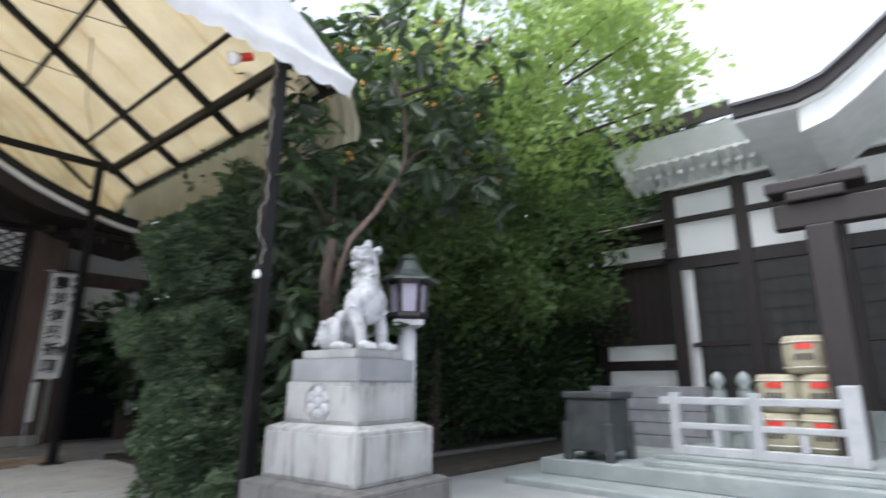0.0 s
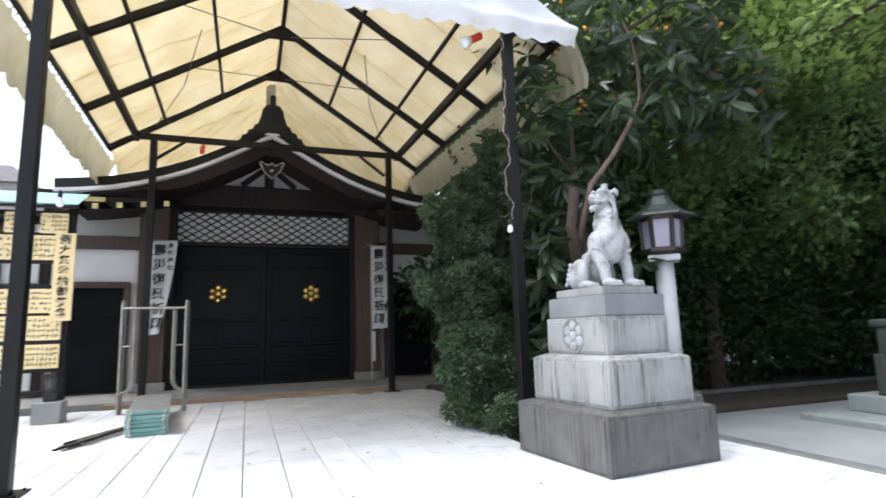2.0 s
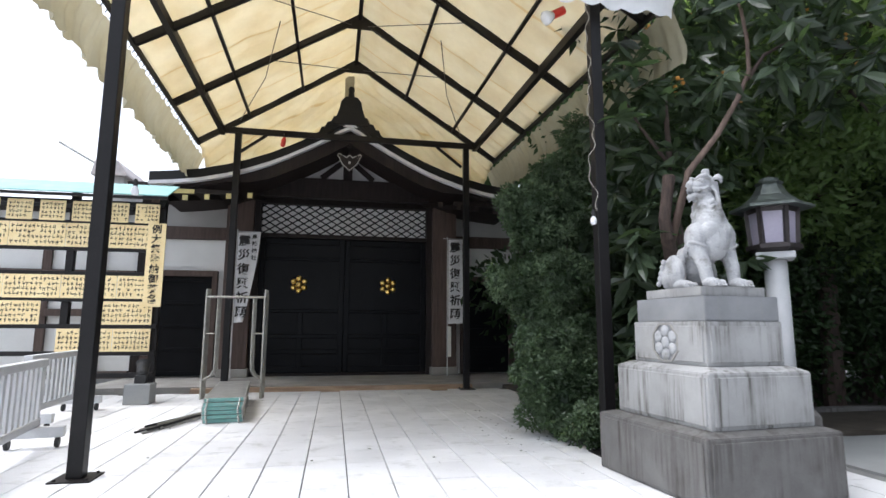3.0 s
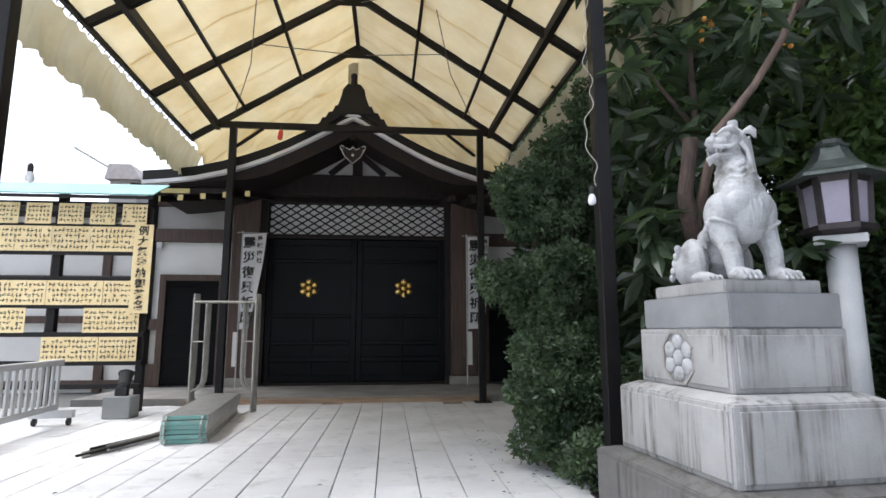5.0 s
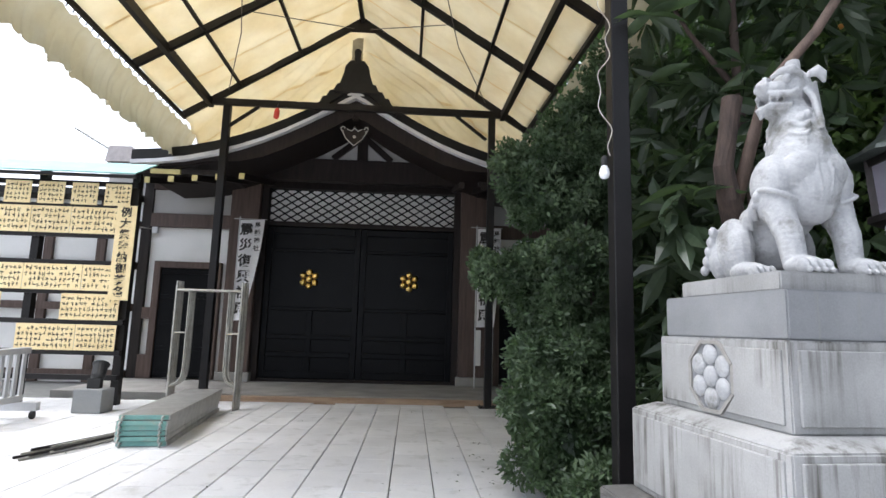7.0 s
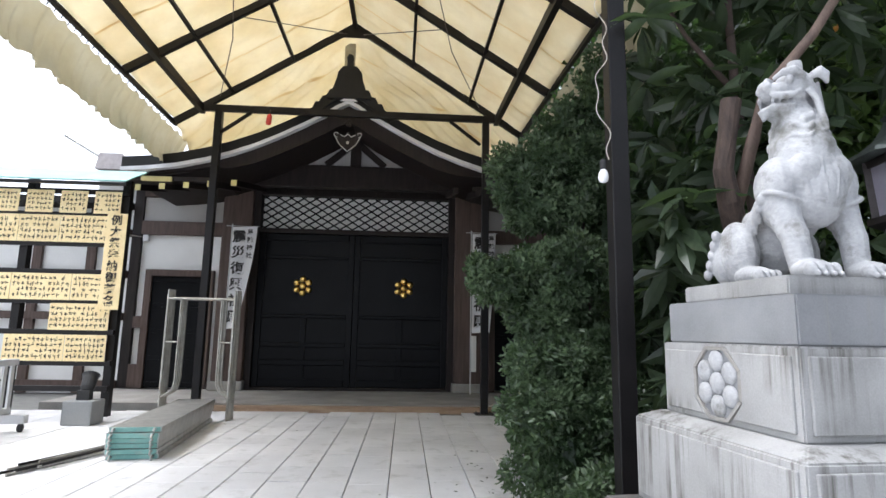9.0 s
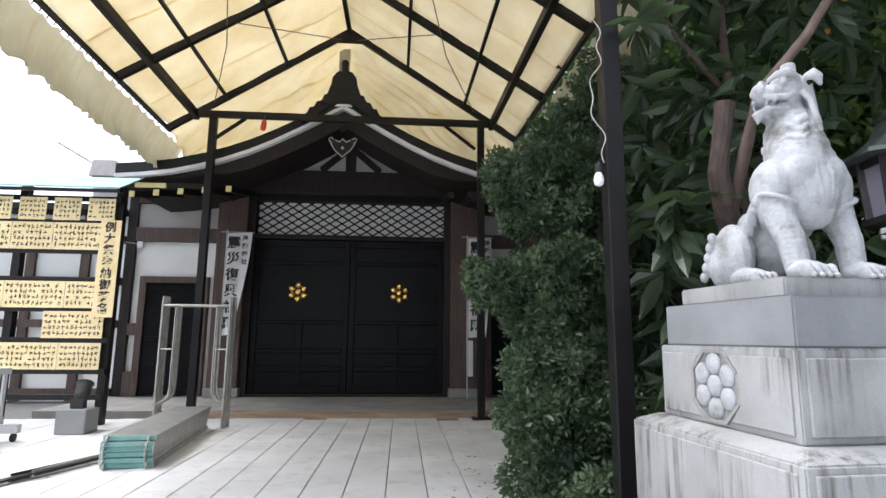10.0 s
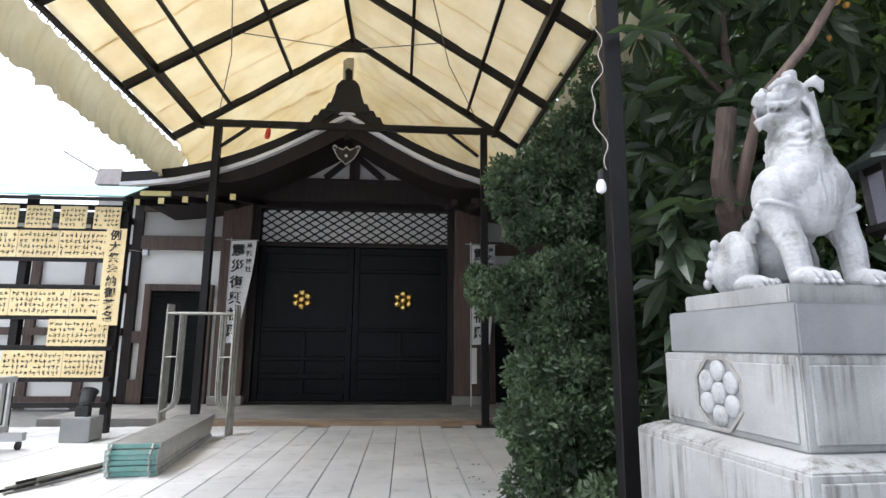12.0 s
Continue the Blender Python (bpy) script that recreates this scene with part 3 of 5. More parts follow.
gatehouse()
tagged(part("gate_step", cube(-4.9, 4.9, STEP_Y + 0.14, 0.6, -0.03, 0.108, 0.008), STEP_STONE), "weathered stone platform in front of the gate", "step", kind="structure")
tagged(part("step_edge", cube(-2.9, 2.7, STEP_Y, STEP_Y + 0.139, -0.03, 0.085, 0.012), surface("orange_brown_sill_wood", (0.22, 0.14, 0.09), (0.4, 0.29, 0.2), 0.75, 3, 40, 0.25, stretch=(0.7, 6, 6))), "worn brown timber edge of the gate platform", "step", kind="structure")


# ---------------- tent canopy ----------------
TENT_X = 0.08
RIDGE_Z, EAVE_Z = 7.03, 5.27
POST_OUT = 2.38
PURLINS = (1.09, 2.13, 2.65)
SLOPE = 0.642
OUTER = 3.1
BAYS = [-2.56, -4.35, -6.27, -8.35]


def roof_z(dx):
    return RIDGE_Z - SLOPE * abs(dx)


def on_roof(d, y, below=0.0):
    """A point of the slightly racked roof: d across from the ridge."""
    run = BAYS[0] - y
    lift = 0.03 * run * max(0.0, -d) / 2.65
    wide = 0.026 * run * max(0.0, d) / 2.65
    return (TENT_X + d + wide, y, roof_z(d) + lift - below)


def tent():
    t = thing("tent_canopy", "tall steel-framed canopy with a stained cream canvas roof", "canopy")
    for x, y, top in ((-2.26, BAYS[0], EAVE_Z - 0.07), (2.53, BAYS[0], EAVE_Z - 0.07), (-2.31, -8.6, 5.35), (2.58, -8.55, 5.22)):
        p = part("post", cube(x - 0.062, x + 0.062, y - 0.062, y + 0.062, 0.012, top, 0.008), POST_PAINT, t, "dark painted steel post")
        part("foot_plate", cube(x - 0.16, x + 0.16, y - 0.16, y + 0.16, 0.0, 0.012), IRON, p)
        bm = bmesh.new()
        for sx in (-0.12, 0.12):
            for sy in (-0.12, 0.12):
                lathe(bm, [(0.014, 0.012), (0.014, 0.026), (0.008, 0.03)], 6, Matrix.Translation((x + sx, y + sy, 0)))
        part("anchor_bolt", bm, IRON, p)
    part("tie_beam", cube(TENT_X - 2.7, TENT_X + 2.7, BAYS[0] - 0.04, BAYS[0] + 0.04, EAVE_Z - 0.07, EAVE_Z + 0.05, 0.006), IRON, t)
    for s in (-1, 1):
        x = TENT_X + s * (POST_OUT - 0.03)
        part("knee_brace", beam(bmesh.new(), (x, BAYS[0], EAVE_Z - 0.5), (x - s * 0.56, BAYS[0], EAVE_Z - 0.07), 0.05, 0.05), IRON, t)
        for y in BAYS:
            part("rafter", beam(bmesh.new(), on_roof(0, y, 0.06), on_roof(s * OUTER, y, 0.06), 0.075, 0.11), IRON, t)
        for d, w, h in ((PURLINS[0], 0.05, 0.05), (PURLINS[1], 0.045, 0.05), (PURLINS[2], 0.085, 0.14), (OUTER, 0.055, 0.06)):
            part("purlin", beam(bmesh.new(), on_roof(s * d, BAYS[-1] - 0.3, 0.09), on_roof(s * d, BAYS[0] + (0.06 if d > 2.2 else 0.02), 0.09), w, h), IRON, t)
    part("ridge_bar", beam(bmesh.new(), on_roof(0, BAYS[-1] - 0.3, 0.08), on_roof(0, BAYS[0] + 0.05, 0.08), 0.07, 0.09), IRON, t)
    for y in BAYS:
        x, yy, z = on_roof(0, y, 0.06)
        part("apex_gusset", prism(bmesh.new(), [(x - 0.27, z - 0.25), (x + 0.27, z - 0.25), (x + 0.04, z - 0.05), (x - 0.04, z - 0.05)], y - 0.045, y - 0.037), IRON, t)
    part("ridge_board", cube(TENT_X - 0.22, TENT_X - 0.02, -2.2, -2.17, 6.0, 6.83), STRAW, t, "tan board under the ridge")
    # canvas, sagging between the bars
    y0, y1 = BAYS[-1] - 0.4, 0.3
    def sheet(d, y):
        ky = min(1, abs((y - BAYS[0]) / (BAYS[1] - BAYS[0]) % 1.0))
        sag = 0.05 * math.sin(math.pi * ky) * math.sin(math.pi * min(1, abs(d) / OUTER * 3.4 % 1.0)) if y < BAYS[0] else 0.0
        wr = 0.03 * noise.noise((d * 1.8, y * 2.2, 3.0)) + 0.016 * noise.noise((d * 5, y * 6, 1.0)) + 0.005 * math.sin(y * 17 + 3 * noise.noise((d, y, 2)))
        if y > BAYS[0]:
            # the loose rear end hangs in folds that fan out from the ridge
            run = y - BAYS[0]
            fold = math.sin((y - abs(d) * 0.3 + 0.25 * noise.noise((d * 0.9, y, 0))) * 21)
            wr += 0.05 * noise.noise((d * 1.2 + y * 3.5, y * 1.5, 7.0)) + 0.06 * min(1, run * 3) * fold * (0.6 + 0.4 * noise.noise((d * 2, y * 2, 5))) - 0.3 * run - 0.1 * min(1, run) * (abs(d) > 2.2)
        x, _, z = on_roof(d, min(y, BAYS[0]))
        return (x, y, z + 0.01 - sag * 0.6 + wr)

    nx, ny = 72, 200
    verts, faces = [], []
    for j in range(ny + 1):
        for i in range(nx + 1):
            verts.append(sheet(-OUTER - 0.02 + (2 * OUTER + 0.04) * i / nx, y0 + (y1 - y0) * j / ny))
    for j in range(ny):
        for i in range(nx):
            a = j * (nx + 1) + i
            faces.append((a, a + 1, a + nx + 2, a + nx + 1))
    for y in ([(p + q) / 2 + 0.12 for p, q in zip(BAYS, BAYS[1:])] + [BAYS[0] + 0.75]):
        for s in (-1, 1):
            sv, sf = [], []
            for i in range(41):
                d = s * (0.05 + (OUTER - 0.08) * i / 40)
                bend = 0.05 * noise.noise((d * 1.5, y, 8.0))
                for e in (-0.022, 0.022):
                    x, yy, z = sheet(d, y + bend + e)
                    sv.append((x, yy, z - 0.012))
            for i in range(40):
                sf.append((2 * i, 2 * i + 1, 2 * i + 3, 2 * i + 2))
            mesh_of("canvas_seam", sv, sf, CANVAS_SEAM, t, "doubled seam of the canvas")
    c = mesh_of("canvas_roof", verts, faces, CANVAS, t, "stained translucent cream canvas")
    c.data.shade_smooth()
    md = c.modifiers.new("thickness", "SOLIDIFY")
    md.thickness = 0.004
    # hanging skirts along the sides, with a scalloped hem
    for s in (-1, 1):
        verts, faces = [], []
        n, k = 260, 9
        ya, yb = y0, -1.75
        for i in range(n + 1):
            y = ya + (yb - ya) * i / n
            drop = 0.7 - 0.05 * abs(math.sin((y - ya) * math.pi / 0.2)) + 0.03 * noise.noise((y * 0.9, s, 0))
            ex, _, ez = on_roof(s * OUTER, min(y, BAYS[0]))
            for j in range(k + 1):
                q = j / k
                wave = (0.03 * math.sin(y * 15 + 3.5 * noise.noise((y * 1.4, 2, s))) + 0.05 * noise.noise((y * 3.4, q * 1.5, s)) + 0.022 * math.sin(y * 37 + 2 * noise.noise((y * 2, q * 3, 1)))) * (0.3 + 0.7 * q)
                bulge = 0.15 * math.sin(q * 2.2)
                gap = 0.05 * abs(math.sin((y - ya) * math.pi / 0.26)) * (1 - q)
                verts.append((ex + s * (0.07 + bulge + wave), y, ez - 0.11 - gap - drop * q))
        for i in range(n):
            for j in range(k):
                a = i * (k + 1) + j
                faces.append((a, a + 1, a + k + 2, a + k + 1))
        sk = mesh_of("side_skirt", verts, faces, CANVAS_SKIRT, t, "hanging scalloped canvas skirt, stained brown")
        sk.data.shade_smooth()
        bm = bmesh.new()
        for i in range(46):
            ex, y, ez = on_roof(s * OUTER, ya + (min(yb, BAYS[0]) - ya) * (i + 0.5) / 46)
            tube(bm, [(ex - s * 0.01, y - 0.05, ez - 0.07), (ex + s * 0.04, y, ez - 0.1), (ex + s * 0.07, y + 0.02, ez - 0.13)], 0.008, 5)
        part("lacing", bm, WIRE, t)["kind"] = "stuff"
    # white gable end above a scalloped valance
    verts, faces = [], []
    n, k = 150, 14
    for i in range(n + 1):
        d = -OUTER - 0.08 + (2 * OUTER + 0.16) * i / n
        gx, _, gz = on_roof(d, y0)
        low = 4.83 - 0.06 * abs(math.sin(d * math.pi / 0.26)) + 0.03 * math.sin(d * 1.3)
        top = max(gz + 0.03, low + 0.1)
        for j in range(k + 1):
            q = j / k
            z = top + (low - top) * q
            pull = 0.07 * math.exp(-((z - 4.98) / 0.07) ** 2) + 0.03 * noise.noise((d * 2.5, z * 2.0, 4.0))
            verts.append((gx, y0 - 0.03 - pull - 0.025 * q * math.sin(d * 9 + noise.noise((d, 0, 0))), z))
    for i in range(n):
        for j in range(k):
            a = i * (k + 1) + j
            faces.append((a, a + 1, a + k + 2, a + k + 1))
    f = mesh_of("gable_end", verts, faces, CANVAS_WHITE, t, "white canvas gable end with a scalloped hem")
    f.data.shade_smooth()
    # bracing wires
    for b in range(3):
        for s in (-1, 1):
            part("brace_wire", tube(bmesh.new(), [on_roof(s * 0.12, BAYS[b], 0.14), on_roof(s * 1.5, BAYS[b + 1], 0.12)], 0.008, 5), WIRE, t)
    for s in (-1, 1):
        part("hanging_wire", tube(bmesh.new(), [on_roof(s * 1.3, -5.4, 0.1), on_roof(s * 1.65, -4.2, 0.3), on_roof(s * 2.3, -2.7, 0.12)], 0.008, 5), WIRE, t)
    return t


tent()


# ---------------- statue on its pedestal ----------------
PED_TURN = math.degrees(0.088)
PED = Matrix.Translation((2.333, -9.685, 0)) @ Matrix.Rotation(0.088, 4, "Z")
# inset, width, half depth, lower and upper level, drop of the outer rim
TIERS = [(-0.013, 1.267, 0.688, 0.0, 0.518, 0.028, "base_block", GRANITE_DARK, "dark water-stained granite base block"),
         (0.132, 0.985, 0.577, 0.518, 0.975, 0.04, "lower_block", GRANITE, "pale granite block streaked by rain"),
         (0.245, 0.755, 0.4555, 0.975, 1.328, 0.006, "crest_block", GRANITE, "pale granite block with a carved crest"),
         (0.27, 0.735, 0.4335, 1.328, 1.53, 0.006, "upper_block", GRANITE_GREY, "smooth grey granite block"),
         (0.315, 0.65, 0.3515, 1.53, 1.612, 0.004, "plinth", GRANITE, "thin pale plinth slab")]


def pedestal():
    p = thing("statue_pedestal", "stepped granite pedestal, rain-streaked, with a carved plum-blossom crest", "pedestal", at=(2.333, -9.685, 0), turn=PED_TURN)
    for lx, w, hd, z0, z1, rim, name, mat_, label in TIERS:
        bm = bmesh.new()
        made = bmesh.ops.create_cube(bm, size=1)["verts"]
        for v in made:
            v.co = Vector((lx + (v.co.x + 0.5) * w, v.co.y * 2 * hd, z0 if v.co.z < 0 else z1))
        if rim > 0.01:
            top = [f for f in bm.faces if f.normal.z > 0.5]
            bmesh.ops.inset_region(bm, faces=top, thickness=0.125)
            zmax = max(v.co.z for v in bm.verts)
            cx = lx + w / 2
            for v in bm.verts:
                if v.co.z > zmax - 1e-4 and (abs(v.co.x - cx) > w / 2 - 0.02 or abs(v.co.y) > hd - 0.02):
                    v.co.z -= rim
        bmesh.ops.bevel(bm, geom=list(bm.edges), offset=0.007, segments=2, affect="EDGES")
        blk = part(name, bm, mat_, p, label)
        # raised face panels inside a sunk margin
        if name in ("crest_block", "lower_block", "base_block"):
            g = bmesh.new()
            zt = z1 - rim
            m, zm = 0.034, (z0 + zt) / 2
            h = (zt - z0) / 2 - 0.03
            part("face_panel", box(g, lx + m, lx + w - m, -hd - 0.012, -hd + 0.004, zm - h, zm + h, 0.005), mat_, blk)
            sheets = [[(-hd + m, -h), (hd - m, -h), (hd - m, h), (-hd + m, h)]]
            if name == "crest_block":
                c, r, q = 0.02, 0.168, 0.07
                sheets = [[(e * (hd - m), -h), (c + e * (r + q - h), -h), (c + e * r, -q), (c + e * r, q), (c + e * (r + q - h), h), (e * (hd - m), h)] for e in (-1, 1)]
            for sheet in sheets:
                f = bmesh.new()
                back = [f.verts.new((lx + 0.004, y, zm + z)) for y, z in sheet]
                front = [f.verts.new((lx - 0.012, y, zm + z)) for y, z in sheet]
                f.faces.new(back)
                f.faces.new(front)
                for k in range(len(sheet)):
                    f.faces.new((back[k - 1], back[k], front[k], front[k - 1]))
                bmesh.ops.bevel(f, geom=list(f.edges), offset=0.004, segments=1, affect="EDGES")
                part("face_panel", f, mat_, blk)
        if name == "crest_block":
            cz, cy = (z0 + z1) / 2, 0.02
            R = 0.168
            o = bmesh.new()
            for rr, xx in ((R, lx - 0.004),):
                ring = [bm_v for bm_v in [(cy + rr * math.cos(a), cz + rr * math.sin(a)) for a in (np.arange(8) + 0.5) * math.pi / 4]]
                for (ya, za), (yb, zb) in zip(ring, ring[1:] + ring[:1]):
                    beam(o, (xx, ya, za), (xx, yb, zb), 0.02, 0.016)
            part("crest_frame", o, STEP_STONE, blk, "octagonal carved frame")
            o = bmesh.new()
            ring = [o.verts.new((lx - 0.002, cy + R * 0.97 * math.cos(a), cz + R * 0.97 * math.sin(a))) for a in (np.arange(8) + 0.5) * math.pi / 4]
            o.faces.new(ring)
            part("crest_ground", o, GRANITE_GREY, blk)
            o = bmesh.new()
            for k in range(7):
                a, r = k * math.pi / 3 + math.pi / 2, (0.1 if k < 6 else 0)
                ball(o, (lx - 0.004, cy + r * math.cos(a), cz + r * math.sin(a)), (0.02, 0.05, 0.05), seg=18)
            part("crest_petal", o, STATUE, blk, "seven carved round petals", True)
    return p


pedestal()


def guardian():
    """Seated stone lion-dog: body towards -y, head turned to -x."""
    bm = bmesh.new()
    # trunk
    ball(bm, (0.0, -0.08, 0.52), (0.22, 0.16, 0.21))
    ball(bm, (0.0, -0.04, 0.64), (0.19, 0.15, 0.15))
    ball(bm, (0.0, -0.15, 0.42), (0.17, 0.12, 0.17))
    ball(bm, (0.02, 0.06, 0.4), (0.18, 0.2, 0.2), (25, 0, 0))
    ball(bm, (0.02, 0.2, 0.25), (0.18, 0.18, 0.22), (30, 0, 0))
    for s in (-1, 1):
        ball(bm, (s * 0.1, -0.17, 0.5), (0.115, 0.075, 0.1), (15, 0, s * 14))
    tube(bm, [(-0.2 + 0.4 * q, -0.255 + 0.1 * (2 * q - 1) ** 2, 0.45 - 0.05 * math.sin(q * math.pi)) for q in np.linspace(0, 1, 12)], 0.007, 6)
    # neck and mane
    limb(bm, (0.0, -0.05, 0.6), (-0.03, 0.0, 0.87), 0.18, 0.11)
    limb(bm, (0.04, 0.06, 0.52), (0.03, 0.02, 0.95), 0.155, 0.1)
    for s in (-1, 1):
        # shoulders and forelegs
        ball(bm, (s * 0.2, -0.07, 0.46), (0.1, 0.13, 0.14), (-12, 0, 0))
        ball(bm, (s * 0.195, -0.1, 0.36), (0.092, 0.1, 0.12), (-10, 0, 0))
        limb(bm, (s * 0.195, -0.12, 0.34), (s * 0.185, -0.19, 0.2), 0.088, 0.072)
        limb(bm, (s * 0.185, -0.19, 0.2), (s * 0.175, -0.215, 0.06), 0.074, 0.066)
        ball(bm, (s * 0.19, -0.165, 0.225), (0.078, 0.06, 0.05))
        ball(bm, (s * 0.175, -0.27, 0.042), (0.088, 0.11, 0.048))
        for k in range(4):
            xx = s * 0.175 + (k - 1.5) * 0.046
            ball(bm, (xx, -0.345, 0.036), (0.026, 0.045, 0.036), seg=10)
            ball(bm, (xx, -0.39, 0.016), (0.011, 0.018, 0.013), seg=8)
        band = [(s * 0.195 + 0.097 * math.cos(a), -0.11 + 0.107 * math.sin(a), 0.385 + 0.03 * math.cos(a) * s + 0.012 * math.sin(a)) for a in np.linspace(0, 6.3, 24)]
        tube(bm, band, 0.012, 6, False)
        ball(bm, (s * 0.29, -0.07, 0.39), 0.026, seg=10)
        ball(bm, (s * 0.287, -0.05, 0.35), 0.02, seg=10)
        for k in range(3):
            tube(bm, [(s * (0.2 + 0.03 * k), -0.2 + 0.045 * k, 0.33), (s * (0.205 + 0.03 * k), -0.205 + 0.04 * k, 0.26)], [0.014, 0.006], 6)
        # hind legs
        ball(bm, (s * 0.21, 0.24, 0.17), (0.095, 0.15, 0.17), (-20, 0, 0))
        ball(bm, (s * 0.24, 0.33, 0.13), (0.07, 0.09, 0.12))
        ball(bm, (s * 0.235, 0.09, 0.042), (0.074, 0.14, 0.048))
        for k in range(4):
            xx = s * 0.235 + (k - 1.5) * 0.038
            ball(bm, (xx, -0.03, 0.033), (0.022, 0.042, 0.033), seg=10)
            ball(bm, (xx, -0.07, 0.015), (0.01, 0.016, 0.012), seg=8)
        # ribs
        for k in range(6):
            tube(bm, [(s * (0.176 + 0.034 * math.sin(a * math.pi)), 0.02 + 0.037 * k + 0.05 * a, 0.5 - 0.045 * k - 0.2 * a) for a in np.linspace(0, 1, 8)], [0.012, 0.018, 0.021, 0.022, 0.022, 0.021, 0.017, 0.01], 6)
        # curls on the flank
        for k in range(5):
            ball(bm, (s * 0.3, 0.42 - 0.025 * k, 0.07 + 0.05 * k), (0.028, 0.03, 0.03), seg=10)
    # tail
    for k in range(5):
        a = k * 1.1
        ball(bm, (0.05 * math.cos(a), 0.37 + 0.03 * math.sin(a), 0.08 + 0.07 * k), (0.09, 0.06, 0.06), (0, 0, 20 * k))
    # head looks to -x
    ball(bm, (-0.04, -0.01, 0.955), (0.135, 0.125, 0.11))
    ball(bm, (-0.16, -0.01, 0.94), (0.115, 0.1, 0.052))
    ball(bm, (-0.11, -0.01, 0.86), (0.1, 0.1, 0.06))
    ball(bm, (-0.18, -0.01, 0.848), (0.075, 0.07, 0.026))
    ball(bm, (-0.255, -0.01, 0.965), (0.036, 0.055, 0.03))
    tube(bm, [(-0.2, -0.01, 0.845), (-0.235, -0.01, 0.825), (-0.23, -0.01, 0.79)], [0.04, 0.03, 0.01], 8)
    for s in (-1, 1):
        ball(bm, (-0.262, -0.01 + s * 0.036, 0.953), (0.024, 0.026, 0.022), seg=10)
        ball(bm, (-0.145, -0.01 + s * 0.092, 0.985), (0.028, 0.026, 0.02), seg=10)
        tube(bm, [(-0.215, -0.01 + s * 0.03, 1.0), (-0.18, -0.01 + s * 0.075, 1.025), (-0.12, -0.01 + s * 0.11, 1.03), (-0.05, -0.01 + s * 0.125, 1.0)], [0.012, 0.02, 0.024, 0.012], 8)
        tube(bm, [(-0.255, -0.01 + s * 0.05, 0.915), (-0.2, -0.01 + s * 0.09, 0.9), (-0.13, -0.01 + s * 0.112, 0.905), (-0.08, -0.01 + s * 0.125, 0.925)], [0.012, 0.017, 0.017, 0.01], 8)
        tube(bm, [(-0.235, -0.01 + s * 0.045, 0.862), (-0.17, -0.01 + s * 0.075, 0.855), (-0.1, -0.01 + s * 0.1, 0.865)], 0.011, 8)
        for k in range(3):
            ball(bm, (-0.235 + 0.04 * k, -0.01 + s * (0.055 + 0.014 * k), 0.885), (0.009, 0.009, 0.018), seg=8)
        # ear lies back
        tube(bm, [(0.0, -0.01 + s * 0.11, 1.01), (0.045, -0.01 + s * 0.13, 1.025), (0.085, -0.01 + s * 0.135, 1.005), (0.105, -0.01 + s * 0.13, 0.97)], [0.018, 0.03, 0.028, 0.01], 10)
        # long straight locks of the mane down the neck
        for k in range(6):
            yy = s * (0.05 + 0.018 * k)
            tube(bm, [(0.1 - 0.03 * k, -0.01 + yy, 1.0 - 0.015 * k), (0.125 - 0.026 * k, -0.01 + yy * 1.15, 0.88), (0.135 - 0.025 * k, 0.0 + yy * 1.4, 0.74 + 0.01 * (k % 2)), (0.12 - 0.02 * k, 0.0 + yy * 1.5, 0.69 + 0.02 * (k % 2))], [0.014, 0.019, 0.02, 0.008], 8)
    # ruff under the chin: a scrolled band, then two hanging folds
    for r, z0, rad, amp in ((0.0, 0.775, 0.022, 0.012), (0.02, 0.725, 0.016, 0.02), (0.035, 0.675, 0.011, 0.016)):
        tube(bm, [(-0.128 - r + 0.1 * b * b, -0.02 - 0.3 * r + (0.14 + r) * b, z0 + 0.03 * b * b + amp * math.sin(b * 9)) for b in np.linspace(-1, 1, 22)], rad, 8)
    for k in range(5):
        b = -0.8 + 0.4 * k
        ball(bm, (-0.14 + 0.1 * b * b, -0.02 + 0.15 * b, 0.755 + 0.03 * b * b), (0.026, 0.03, 0.024), seg=10)
    # folds of the chest
    for s in (-1, 1):
        for k in range(3):
            tube(bm, [(s * (0.03 + 0.05 * k), -0.215 + 0.012 * k, 0.6), (s * (0.05 + 0.055 * k), -0.25 + 0.02 * k, 0.5), (s * (0.03 + 0.04 * k), -0.262 + 0.015 * k, 0.4), (s * 0.02, -0.24, 0.32)], [0.006, 0.009, 0.01, 0.005], 6)
    # crown knob
    lathe(bm, [(0.052, 1.0), (0.05, 1.08), (0.044, 1.11), (0.02, 1.115)], 14, Matrix.Translation((-0.03, -0.01, 0)))
    pivot = Vector((-0.02, -0.01, 0.86))
    for v in bm.verts:
        if v.co.z > 0.86:
            v.co.xy = (pivot + (v.co - pivot) * 0.9).xy
        v.co.x, v.co.y = v.co.x * 0.79 + 0.045 * max(0, v.co.z - 0.3), v.co.y * 0.79 - 0.06 * max(0, v.co.z - 0.3)
    for v in bm.verts:
        v.co.z *= 0.968
    ob = part("guardian_statue", bm, STATUE, smooth=True)
    rm = ob.modifiers.new("remesh", "REMESH")
    rm.mode, rm.voxel_size, rm.use_smooth_shade = "VOXEL", 0.0052, True
    sm = ob.modifiers.new("smooth", "SMOOTH")
    sm.factor, sm.iterations = 0.5, 1
    ob.matrix_basis = PED @ pose(0.645, -0.05, 1.606)
    return tagged(ob, "weathered pale stone guardian lion-dog seated on its pedestal", "statue")


guardian()


